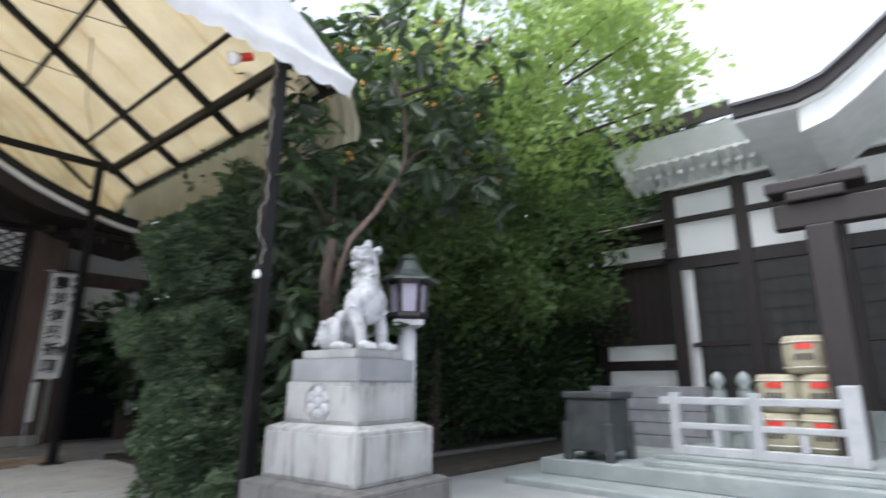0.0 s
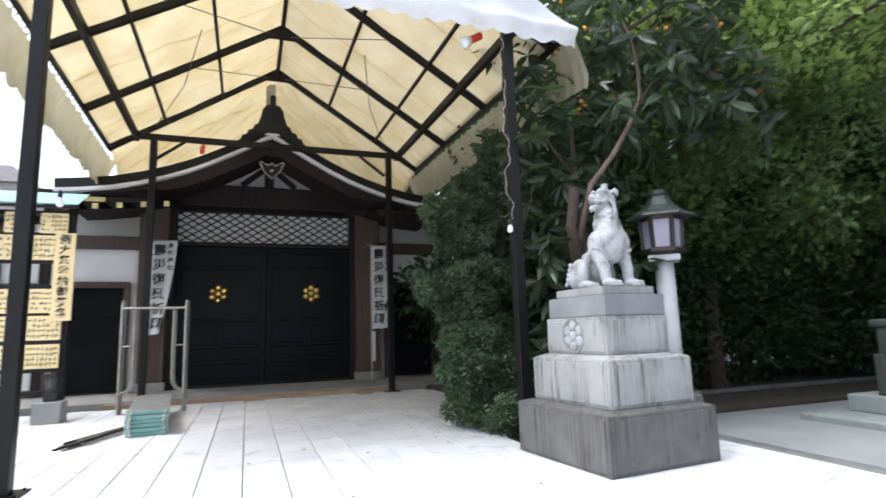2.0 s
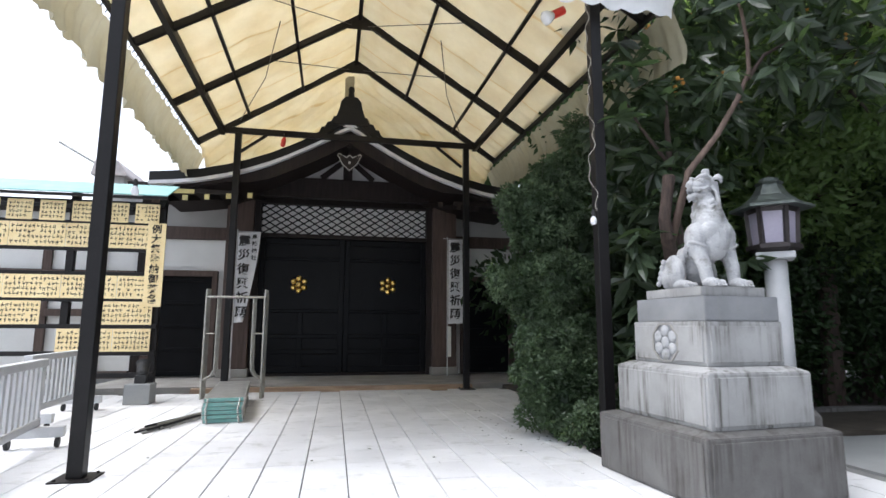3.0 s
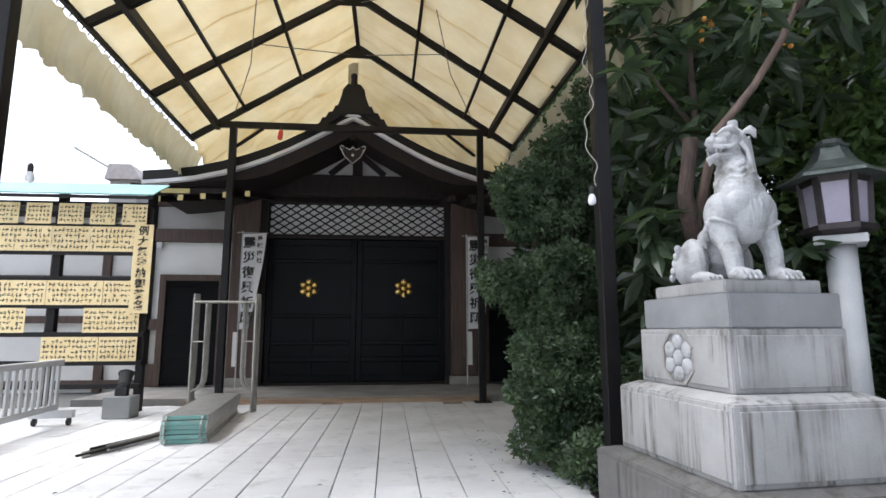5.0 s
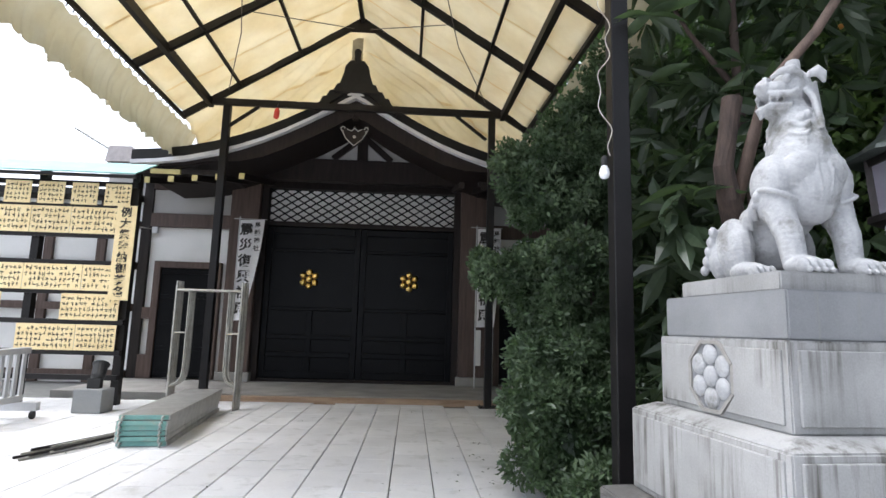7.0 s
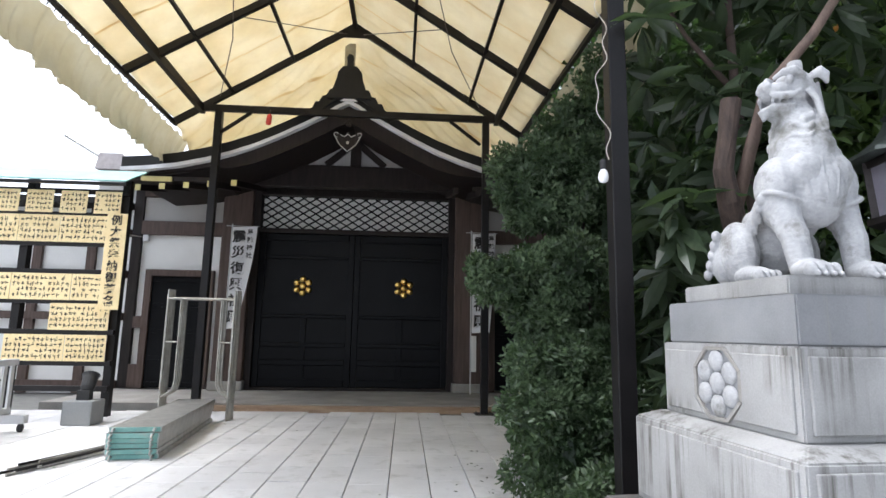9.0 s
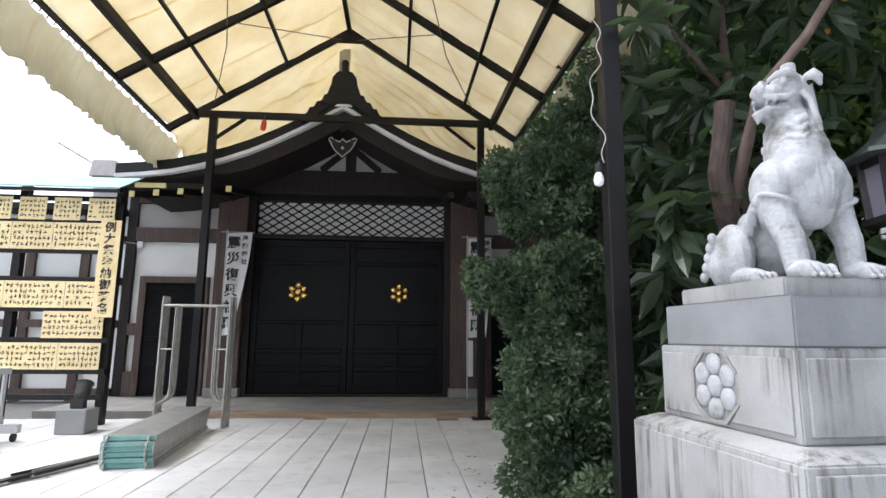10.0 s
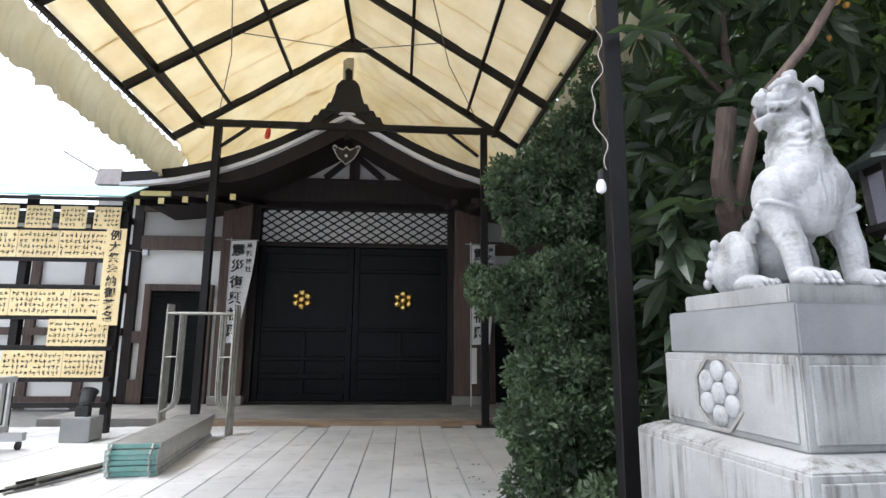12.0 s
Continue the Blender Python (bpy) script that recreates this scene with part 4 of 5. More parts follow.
# ---------------- stone lantern post ----------------
def lantern():
    g = thing("lantern", "dark bronze lantern with lavender panes on a white column", "lantern", at=(4.61, -8.69, 0), turn=-40)
    part("base_stone", cube(-0.28, 0.28, -0.28, 0.28, 0, 0.4, 0.02), GRANITE_DARK, g)
    part("column", lathe(bmesh.new(), [(0.12, 0.4), (0.117, 1.0), (0.115, 2.03)], 24), WHITE_PAINT, g, "white painted round column", True)
    part("cap", cube(-0.19, 0.19, -0.19, 0.19, 2.031, 2.11, 0.015), WHITE_PAINT, g, "square white cap")
    b = 2.111
    part("fire_box_base", lathe(bmesh.new(), [(0.2, b), (0.28, b + 0.04), (0.28, b + 0.085), (0.2, b + 0.1)], 6), LANTERN_BODY, g)
    part("fire_box", lathe(bmesh.new(), [(0.22, b + 0.1), (0.245, b + 0.49)], 6), LANTERN_GLASS, g, "lavender frosted panes")
    for k in range(6):
        a = k * math.pi / 3
        c, s = math.cos(a), math.sin(a)
        part("corner_bar", beam(bmesh.new(), (0.228 * c, 0.228 * s, b + 0.09), (0.252 * c, 0.252 * s, b + 0.5), 0.045, 0.045), LANTERN_BODY, g)
    part("top_rail", lathe(bmesh.new(), [(0.26, b + 0.45), (0.27, b + 0.5)], 6), LANTERN_BODY, g)
    part("roof", lathe(bmesh.new(), [(0.27, b + 0.5), (0.43, b + 0.49), (0.42, b + 0.52), (0.3, b + 0.57), (0.2, b + 0.65), (0.15, b + 0.73), (0.13, b + 0.78)], 6), VERDIGRIS, g, "flared grey-green bronze roof")
    part("finial", lathe(bmesh.new(), [(0.13, b + 0.78), (0.15, b + 0.8), (0.1, b + 0.82), (0.1, b + 0.85), (0.03, b + 0.88)], 12), VERDIGRIS, g)
    return g


lantern()


# ---------------- donor boards ----------------
def donor_board():
    b = thing("donor_board", "tall notice board of ochre donor sheets under a teal roof", "notice board")
    rng = random.Random(4)
    y = -3.2
    xl, xr = -8.2, -3.42
    for x in (xl + 0.1, -6.4, -4.9, xr):
        part("post", cube(x - 0.06, x + 0.06, y + 0.07, y + 0.19, 0, 3.72), IRON, b)
    rails = [3.5, 3.12, 2.65, 2.2, 1.74, 1.27, 0.8, 0.42]
    for z in rails:
        part("rail", cube(xl, xr + 0.06, y, y + 0.06, z - 0.04, z + 0.04, 0.005), IRON, b)
    rows = [(3.14, 3.5, 0), (2.67, 3.1, 0), (1.76, 2.17, 0), (1.3, 1.71, 1), (0.83, 1.23, 2)]
    for z0, z1, kind in rows:
        x = xr - 0.02
        while x > xl + 0.3:
            w = 0.42 if kind == 0 and z0 > 3.1 else rng.choice((0.62, 0.9, 0.9))
            if not (kind == 1 and x < -4.3 and x > -4.9) and not (kind == 2 and x < -4.5):
                s = part("donor_sheet", cube(x - w + 0.012, x, y - 0.024, y - 0.012, z0, z1), PAPER, b, "ochre donor sheet with brush writing")
                bm = bars(bmesh.new(), x - w + 0.03, x - 0.02, y - 0.0262, z0 + 0.03, z1 - 0.03, int(w / 0.068), 4, rng)
                part("writing", bm, INK, s)["kind"] = "stuff"
            x -= w + (0.1 if z0 > 3.1 else 0.0)
    s = part("title_board", cube(-3.6, -3.29, y - 0.075, y - 0.055, 1.62, 3.14, 0.004), PAPER, b, "upright ochre title board with brush lettering")
    letters("例大祭奉納御芳名", -3.445, y - 0.079, 3.02, 0.17, INK, s, gap=1.07)
    bm = bmesh.new()
    nx = 40
    for i in range(nx):
        x0 = xl - 0.3 + (xr + 0.5 - xl) * i / nx
        x1 = x0 + (xr + 0.5 - xl) / nx * 0.92
        beam(bm, ((x0 + x1) / 2, y - 0.38, 3.59), ((x0 + x1) / 2, y + 0.3, 3.93), x1 - x0 + 0.02, 0.02)
    rf = part("roof", bm, TEAL, b, "pale teal ribbed sheet-metal roof")
    rf["kind"] = "stuff"
    part("fascia", cube(xl - 0.3, xr + 0.2, y - 0.36, y - 0.3, 3.53, 3.575), IRON, b)
    return b


donor_board()


# ---------------- wall behind the boards, neighbouring roof ----------------
def back_wall():
    w = thing("side_wall", "white plastered wall with dark timber posts and rails", "wall", kind="structure")
    part("plaster", cube(-14, -4.82, 0.05, 0.25, 0, 3.9), PLASTER, w)
    for x in (-5.6, -6.7, -8.2, -9.8, -11.5):
        part("wall_post", cube(x - 0.09, x + 0.09, -0.03, 0.049, 0, 3.9), BROWN_WOOD, w)
    for z in (0.1, 1.5, 2.4, 3.3):
        part("wall_rail", cube(-14, -4.82, -0.06, 0.048, z, z + 0.16), BROWN_WOOD, w)
    part("wall_coping", cube(-14, -4.82, -0.5, 0.7, 3.9, 4.05, 0.02), ROOF_DARK, w)
    h = thing("neighbour_house", "small neighbouring house with a pale tiled roof behind the wall", "house")
    part("wall", cube(-6.53, -5.85, 1.65, 4.50, 0, 5.23), GREY_PLASTER, h)
    part("roof", prism(bmesh.new(), [(-6.61, 5.23), (-5.73, 5.23), (-5.76, 5.31), (-5.98, 5.63), (-6.53, 5.63)], 1.50, 4.70), surface("pinkish_roof_tile", (0.4, 0.36, 0.36), (0.55, 0.51, 0.51), 0.8, 8, 40, 0.3), h, "pale pinkish roof")
    part("roof_pole", tube(bmesh.new(), [(-7.46, 1.60, 6.08), (-6.52, 1.60, 5.54)], 0.035, 8), GALV, h)


back_wall()


# ---------------- banners ----------------
def banner(x, lean, group="banners beside the gate"):
    b = thing("banner", "white upright cloth banner with black brush lettering on a thin pole", "banner", group, at=(x, -0.62, 0.11))
    s = -1
    pole = part("pole", tube(bmesh.new(), [(0, 0, 0), (0, 0, 3.42)], 0.014, 8), WHITE_PAINT, b)
    part("cross_arm", tube(bmesh.new(), [(-0.12, 0, 3.38), (0.56, 0, 3.38)], 0.008, 6), WHITE_PAINT, pole)
    n, k = 24, 10
    verts, faces = [], []
    for i in range(n + 1):
        q = i / n
        z = 3.35 - 2.1 * q
        w = 0.5 * (1 - lean * q ** 1.5)
        for j in range(k + 1):
            e = j / k
            verts.append((0.02 + w * e, -0.02 - 0.05 * lean * math.sin(e * 5 + q * 4) * q, z + 0.02 * e))
    for i in range(n):
        for j in range(k):
            a = i * (k + 1) + j
            faces.append((a, a + 1, a + k + 2, a + k + 1))
    c = mesh_of("cloth", verts, faces, BANNER, b, "white cloth with a hanging fold")
    c.data.shade_smooth()
    letters("震災復興祈願", 0.18, -0.085, 3.13, 0.27, INK, c, gap=1.22)
    letters("鳥越神社", 0.43 - 0.05 * lean, -0.085, 3.24, 0.125, INK, c, gap=1.32)
    return b


banner(-2.5, 0.6)
banner(2.52, 0.25)


# ---------------- scaffold frames, planks and rods ----------------
def scaffold_frame():
    f = thing("scaffolding", "dull steel portal scaffolding section standing upright", "scaffolding", "scaffolding sections by the gate")
    W, H, r = 1.02, 1.95, 0.021
    for s in (0, 1):
        x = s * W
        leg = part("leg", tube(bmesh.new(), [(x, 0, 0), (x, 0, H - 0.1), (x, 0, H - 0.06), (x, 0, H)], [r, r, 0.016, 0.016], 10), PIPE, f)
        i = 0.2 if s == 0 else -0.2
        arc = [(x + i, 0, H - 0.16), (x + i, 0, 0.62), (x + i * 0.94, 0, 0.5), (x + i * 0.7, 0, 0.41), (x, 0, 0.33)]
        part("inner_brace", tube(bmesh.new(), arc, 0.014, 8), PIPE, f)
        for z in (1.15, ):
            part("rung", tube(bmesh.new(), [(x, 0, z), (x + i, 0, z)], 0.012, 8), PIPE, f)
        for z in (0.5, 1.45):
            part("lock_pin", tube(bmesh.new(), [(x, 0, z), (x, -0.05, z)], 0.008, 6), PIPE, leg)
    part("top_bar", tube(bmesh.new(), [(0, 0, H - 0.14), (W, 0, H - 0.14)], 0.02, 10), PIPE, f)
    return f


fr = scaffold_frame()
base = Vector((-2.49, -3.4, 0))
fr.matrix_basis = pose(base.x, base.y, 0, 0, 0, -3)
for i in range(1, 4):
    copy_thing(fr, pose(base.x + 0.008 * i, base.y + 0.05 * i, 0, 0, 0, -3 + 1.2 * (i % 2)))


def plank():
    p = thing("scaffold_plank", "galvanised steel scaffold plank with teal end hooks", "scaffold plank", "stack of scaffold planks")
    part("deck", cube(-0.24, 0.24, 0, 2.45, 0.012, 0.05, 0.004), GALV, p, "perforated galvanised deck")
    part("end_plate", cube(-0.245, 0.245, -0.012, -0.001, 0.004, 0.052, 0.003), TEAL_PAINT, p, "teal painted end plate")
    for s in (-1, 1):
        part("side_rail", cube(min(s * 0.241, s * 0.258), max(s * 0.241, s * 0.258), 0, 2.45, 0.002, 0.052), GALV, p)
        part("hook", tube(bmesh.new(), [(s * 0.2, 0, 0.03), (s * 0.2, -0.05, 0.045), (s * 0.2, -0.075, 0.02), (s * 0.2, -0.06, 0.0)], 0.012, 6), GALV, p)
    return p


pl = plank()
pl.matrix_basis = pose(-1.64, -5.95, 0.0, 0, 0, 6.6)
rng_p = random.Random(7)
for i in range(1, 6):
    copy_thing(pl, pose(-1.64 + rng_p.uniform(-0.02, 0.02), -5.95 + rng_p.uniform(-0.03, 0.03), 0.054 * i, 0, 0, 6.6 + rng_p.uniform(-0.6, 0.6)))
rod_rng = random.Random(3)
for i in range(9):
    r = part("brace_rod", tube(bmesh.new(), [(0, 0, 0.014), (0, 1.9, 0.014)], 0.013, 6), PIPE if i % 2 else IRON)
    r.matrix_basis = pose(-2.52 + 0.035 * i, -6.55 + rod_rng.uniform(-0.1, 0.25), 0.022 * (i % 3), 0, 0, -19 + rod_rng.uniform(-3, 3))
    tagged(r, "thin dark scaffold brace rod lying on the paving", "rod", "loose brace rods")


# ---------------- floodlight on a block ----------------
def floodlight():
    k = tagged(part("concrete_block", cube(-3.56, -3.16, -3.95, -3.6, 0, 0.33, 0.015), CONCRETE), "pale concrete block beside the notice board", "block")
    f = thing("floodlight", "black floodlight aimed at the notice board, on a concrete block", "floodlight", at=(-3.36, -3.78, 0.33))
    part("bracket", cube(-0.09, 0.09, -0.05, 0.05, 0, 0.14, 0.01), RUBBER, f)
    part("lamp_head", lathe(bmesh.new(), [(0.06, 0), (0.09, 0.05), (0.1, 0.22), (0.12, 0.26)], 16, pose(0.02, 0, 0.12, -35, 10, 30)), RUBBER, f)


floodlight()


# ---------------- barriers on castors ----------------
def barrier(x, y, turn, length=2.0):
    b = thing("rolling_barrier", "white slatted barrier on black castors", "barrier", "rolling barriers", at=(x, y, 0), turn=turn)
    part("top_rail", cube(0, length, -0.05, 0.05, 0.84, 0.92, 0.008), WHITE_PAINT, b)
    part("bottom_rail", cube(0.02, length - 0.02, -0.03, 0.03, 0.22, 0.3, 0.006), WHITE_PAINT, b)
    n = int(length / 0.15)
    for i in range(n):
        xx = 0.05 + (length - 0.1) * i / (n - 1)
        part("slat", cube(xx - 0.035, xx + 0.035, -0.012, 0.012, 0.301, 0.839), WHITE_PAINT, b)
    for xx in (0.12, length - 0.12):
        part("foot", cube(xx - 0.05, xx + 0.05, -0.28, 0.28, 0.11, 0.219, 0.006), WHITE_PAINT, b)
        for yy in (-0.22, 0.22):
            c = part("castor", lathe(bmesh.new(), [(0.05, -0.02), (0.055, -0.01), (0.055, 0.01), (0.05, 0.02)], 14, pose(xx, yy, 0.055, 90, 0, 0)), RUBBER, b)
    return b


barrier(-3.98, -4.35, -85, 2.1)
barrier(-3.3, -7.15, -80, 2.1)


# ---------------- planting ----------------
def shrub(name, clumps, seed, per, label, stems):
    t = thing(name, label, "shrub")
    bm = bmesh.new()
    for x, y, z0, z1 in stems:
        tube(bm, [(x, y, 0), (x + 0.05, y + 0.03, z1 * 0.5), (x - 0.03, y, z1)], [0.05, 0.035, 0.012], 7)
    part("stem", bm, BARK, t)
    rg = random.Random(seed)
    sprays = []
    for x, y, z, rx, ry, rz in clumps:
        for _ in range(9):
            v = Vector((rg.gauss(0, 1), rg.gauss(0, 1), rg.gauss(0, 1))).normalized()
            r = rg.uniform(0.11, 0.2) * min(1.0, rx / 0.4)
            sprays.append((x + v.x * rx * 0.92, y + v.y * ry * 0.92, max(0.08, z + v.z * rz * 0.92), r, r, r * 0.85))
    C, N = clump_points([(x, y, z, rx * 0.93, ry * 0.93, rz * 0.93) for x, y, z, rx, ry, rz in clumps] + sprays, per, seed)
    keep = C[:, 2] > 0.03
    leaf_cloud("foliage", C[keep], N[keep], 0.031, LEAF_BUSH, t, 1.7, 0.0, seed)
    # solid dark core: the shade between the leaves put in as colour
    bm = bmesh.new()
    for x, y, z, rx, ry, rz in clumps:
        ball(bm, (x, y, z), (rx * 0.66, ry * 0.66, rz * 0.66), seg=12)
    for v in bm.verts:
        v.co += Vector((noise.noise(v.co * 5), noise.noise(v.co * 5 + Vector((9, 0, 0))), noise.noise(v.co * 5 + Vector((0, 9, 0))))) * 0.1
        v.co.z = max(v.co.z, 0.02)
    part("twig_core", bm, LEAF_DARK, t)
    return t


BUSH = [(2.5, -7.5, 0.42, 0.44, 0.5, 0.42), (2.27, -7.45, 0.72, 0.34, 0.42, 0.32), (2.7, -7.6, 0.78, 0.36, 0.42, 0.34), (2.28, -7.3, 1.1, 0.28, 0.4, 0.26), (2.52, -7.5, 1.12, 0.3, 0.4, 0.26), (2.8, -7.4, 1.15, 0.26, 0.4, 0.3),
        (2.62, -7.45, 1.95, 0.34, 0.36, 0.3), (2.55, -7.3, 1.66, 0.28, 0.36, 0.24), (2.02, -7.15, 1.84, 0.24, 0.32, 0.2), (1.86, -7.05, 1.92, 0.17, 0.25, 0.14), (2.25, -7.2, 1.96, 0.2, 0.3, 0.18), (2.35, -6.9, 1.55, 0.26, 0.4, 0.26),
        (2.26, -7.0, 2.75, 0.26, 0.36, 0.26), (2.46, -7.1, 2.95, 0.3, 0.36, 0.28), (2.74, -7.1, 3.1, 0.3, 0.36, 0.3), (2.88, -7.1, 2.72, 0.3, 0.36, 0.3), (2.42, -7.05, 2.54, 0.28, 0.34, 0.22), (2.12, -6.9, 3.0, 0.18, 0.3, 0.2), (2.66, -7.15, 2.5, 0.26, 0.34, 0.22),
        (3.02, -7.0, 3.5, 0.3, 0.4, 0.32), (2.7, -6.95, 3.42, 0.24, 0.34, 0.24), (3.2, -6.9, 3.95, 0.3, 0.4, 0.32), (2.9, -6.3, 1.0, 0.42, 0.6, 0.95), (3.05, -6.2, 2.6, 0.36, 0.5, 0.8)]
shrub("clipped_shrub", BUSH, 11, 19000, "tall dense clipped evergreen shrub with small leaves", [(2.8, -7.2, 0, 2.5), (2.95, -6.7, 0, 3.2), (2.7, -7.5, 0, 1.2)])
shrub("low_shrub", [(2.62, -8.15, 0.2, 0.32, 0.3, 0.28), (2.8, -8.35, 0.3, 0.3, 0.25, 0.32), (2.45, -7.95, 0.1, 0.2, 0.2, 0.16)], 12, 14000, "low loose shrub at the foot of the clipped one", [(2.7, -8.2, 0, 0.3)])


def blade(length, width, droop):
    """One long leaf with a midrib fold and a drooping tip."""
    bm = bmesh.new()
    n = 6
    rows = []
    for i in range(n + 1):
        q = i / n
        w = width * math.sin(math.pi * (0.06 + 0.94 * q) ** 0.85) * 0.5
        z = -droop * q * q * length
        rows.append([bm.verts.new((-w, q * length, z + w * 0.35)), bm.verts.new((0, q * length, z)), bm.verts.new((w, q * length, z + w * 0.35))])
    for a, b in zip(rows, rows[1:]):
        bm.faces.new((a[0], a[1], b[1], b[0]))
        bm.faces.new((a[1], a[2], b[2], b[1]))
    me = bpy.data.meshes.new("leaf")
    bm.to_mesh(me)
    bm.free()
    me.shade_smooth()
    me.materials.append(LEAF_LOQUAT)
    return me


BLADES = [blade(0.3, 0.085, 0.25), blade(0.26, 0.09, 0.5), blade(0.34, 0.1, 0.12)]


def loquat():
    t = thing("loquat_tree", "loquat tree with a sawn trunk, long leaves and orange fruit", "tree")
    bm = bmesh.new()
    tube(bm, [(3.65, -8.5, 0), (3.55, -8.6, 1.0), (3.36, -8.7, 1.7), (3.24, -8.8, 2.05), (3.16, -8.88, 2.2), (3.12, -8.9, 2.4), (3.16, -8.9, 2.62), (3.2, -8.9, 2.86)], [0.13, 0.1, 0.085, 0.075, 0.07, 0.06, 0.058, 0.064], 14)
    part("trunk", bm, BARK, t, "short sawn-off trunk")
    part("cut_face", lathe(bmesh.new(), [(0.06, 0), (0.05, 0.012)], 12, Matrix.Translation((3.2, -8.9, 2.855))), CUT_WOOD, t, "rough sawn top")
    limbs = [[(3.55, -8.6, 1.0), (3.6, -8.5, 2.0), (3.5, -8.5, 3.0), (3.6, -8.3, 4.4), (3.7, -8.1, 5.6)],
             [(3.2, -8.85, 2.1), (3.3, -8.95, 2.6), (3.36, -9.0, 2.89), (3.72, -9.0, 3.3), (4.02, -9.0, 3.75), (4.19, -9.0, 4.09), (4.2, -9.0, 4.45), (4.15, -9.0, 4.84), (4.0, -8.9, 5.4)],
             [(4.17, -9.0, 4.0), (4.4, -9.0, 4.3), (4.9, -8.9, 4.6)],
             [(3.5, -8.5, 3.1), (3.2, -8.4, 3.6), (3.0, -8.3, 4.1)],
             [(4.1, -8.95, 5.0), (4.8, -9.0, 5.5), (5.6, -9.0, 5.7)]]
    for k, p in enumerate(limbs):
        r0 = (0.05, 0.042, 0.028, 0.024, 0.03)[k]
        part("limb", tube(bmesh.new(), p, [r0 * (1 - 0.65 * i / (len(p) - 1)) for i in range(len(p))], 9), BARK_PALE if k == 1 else BARK, t, "bare reddish limb" if k == 1 else "", True)
    rng = random.Random(21)
    # whorls of long leaves at the twig ends; the nearest ones are parts of their own
    tips = []
    for _ in range(46):
        tips.append((rng.uniform(2.75, 3.7), rng.uniform(-8.75, -8.1), rng.uniform(0.9, 4.6)))
    for x, y, z in tips[:24]:
        for k in range(rng.randint(6, 9)):
            me = rng.choice(BLADES)
            o = new("leaf", me)
            o.parent = t
            o.matrix_basis = pose(x + rng.uniform(-0.04, 0.04), y + rng.uniform(-0.04, 0.04), z + rng.uniform(-0.05, 0.05), rng.uniform(-30, 40), rng.uniform(-25, 25), rng.uniform(0, 360))
    C, D = [], []
    r2 = np.random.default_rng(5)
    whorls = tips[24:] + [(r2.uniform(2.9, 4.4), r2.uniform(-8.6, -7.2), r2.uniform(1.0, 6.4)) for _ in range(130)] + [(r2.uniform(3.6, 6.4), r2.uniform(-9.4, -7.2), r2.uniform(3.9, 6.6)) for _ in range(190)]
    for x, y, z in whorls:
        for k in range(8):
            v = r2.normal(size=3)
            v[2] = v[2] * 0.5 - 0.15
            C.append((x, y, z))
            D.append(v / np.linalg.norm(v) * 3)
    leaf_cloud("foliage", np.array(C), np.array(D), 0.13, LEAF_LOQUAT, t, 2.3, 0.3, 6, 0.35, True)
    bm = bmesh.new()
    for x, y, z in [w for w in whorls[22::4] if w[2] > 4.0 and w[0] > 3.6]:
        for k in range(4):
            ball(bm, (x + rng.uniform(-0.08, 0.08), y + rng.uniform(-0.08, 0.08), z + rng.uniform(-0.06, 0.06)), 0.026, seg=8)
    part("fruit", bm, FRUIT, t, "small clusters of orange fruit")["kind"] = "stuff"
    return t


loquat()


def big_tree(name, label, base, height, crown, seed, per, size, mat_, girth=0.22):
    t = thing(name, label, "tree")
    x, y = base
    rng = random.Random(seed)
    part("trunk", tube(bmesh.new(), [(x, y, 0), (x + 0.1, y, height * 0.35), (x - 0.1, y + 0.1, height * 0.7), (x, y, height)], [girth, girth * 0.8, girth * 0.5, girth * 0.15], 10), BARK, t)
    bm = bmesh.new()
    for cx, cy, cz, rx, ry, rz in crown[::6]:
        z0 = min(cz - 0.3, height * 0.8) * 0.8
        tube(bm, [(x, y, z0), ((x + cx) / 2, (y + cy) / 2, (z0 + cz) / 2 + 0.3), (cx, cy, cz)], [girth * 0.35, girth * 0.22, 0.02], 7)
    part("limb", bm, BARK, t)
    C, N = clump_points(crown, per, seed, 0.75)
    keep = C[:, 2] > 0.1
    leaf_cloud("crown", C[keep], N[keep], size, mat_, t, 1.6, 0.15, seed)
    return t


def spread(x0, x1, y0, y1, z0, z1, n, r0, r1, seed):
    rng = random.Random(seed)
    return [(rng.uniform(x0, x1), rng.uniform(y0, y1), rng.uniform(z0, z1), rng.uniform(r0, r1), rng.uniform(r0, r1), rng.uniform(r0, r1) * 0.75) for _ in range(n)]


big_tree("evergreen_tree", "dark evergreen tree behind the statue", (5.2, -5.6), 6.5, spread(4.0, 6.6, -6.6, -4.4, 0.6, 6.5, 34, 0.7, 1.1, 31), 31, 950, 0.085, LEAF_DARK)
big_tree("evergreen_tree", "dark evergreen tree against the hall", (8.2, -5.2), 7.0, spread(6.4, 10.2, -6.4, -3.6, 0.5, 7.0, 44, 0.8, 1.25, 32), 32, 850, 0.09, LEAF_DARK)
big_tree("broadleaf_tree", "mid-green broadleaf tree above the dark planting", (9.0, -5.8), 6.0, spread(5.6, 11.5, -7.4, -5.6, 2.4, 6.4, 46, 0.6, 0.95, 39), 39, 650, 0.085, LEAF_MID, 0.14)
big_tree("evergreen_tree", "dark evergreen tree behind the gate wing", (4.4, 2.2), 7.0, spread(3.6, 7.4, 0.9, 4.5, 3.0, 8.0, 26, 0.8, 1.2, 33), 33, 700, 0.1, LEAF_DARK)
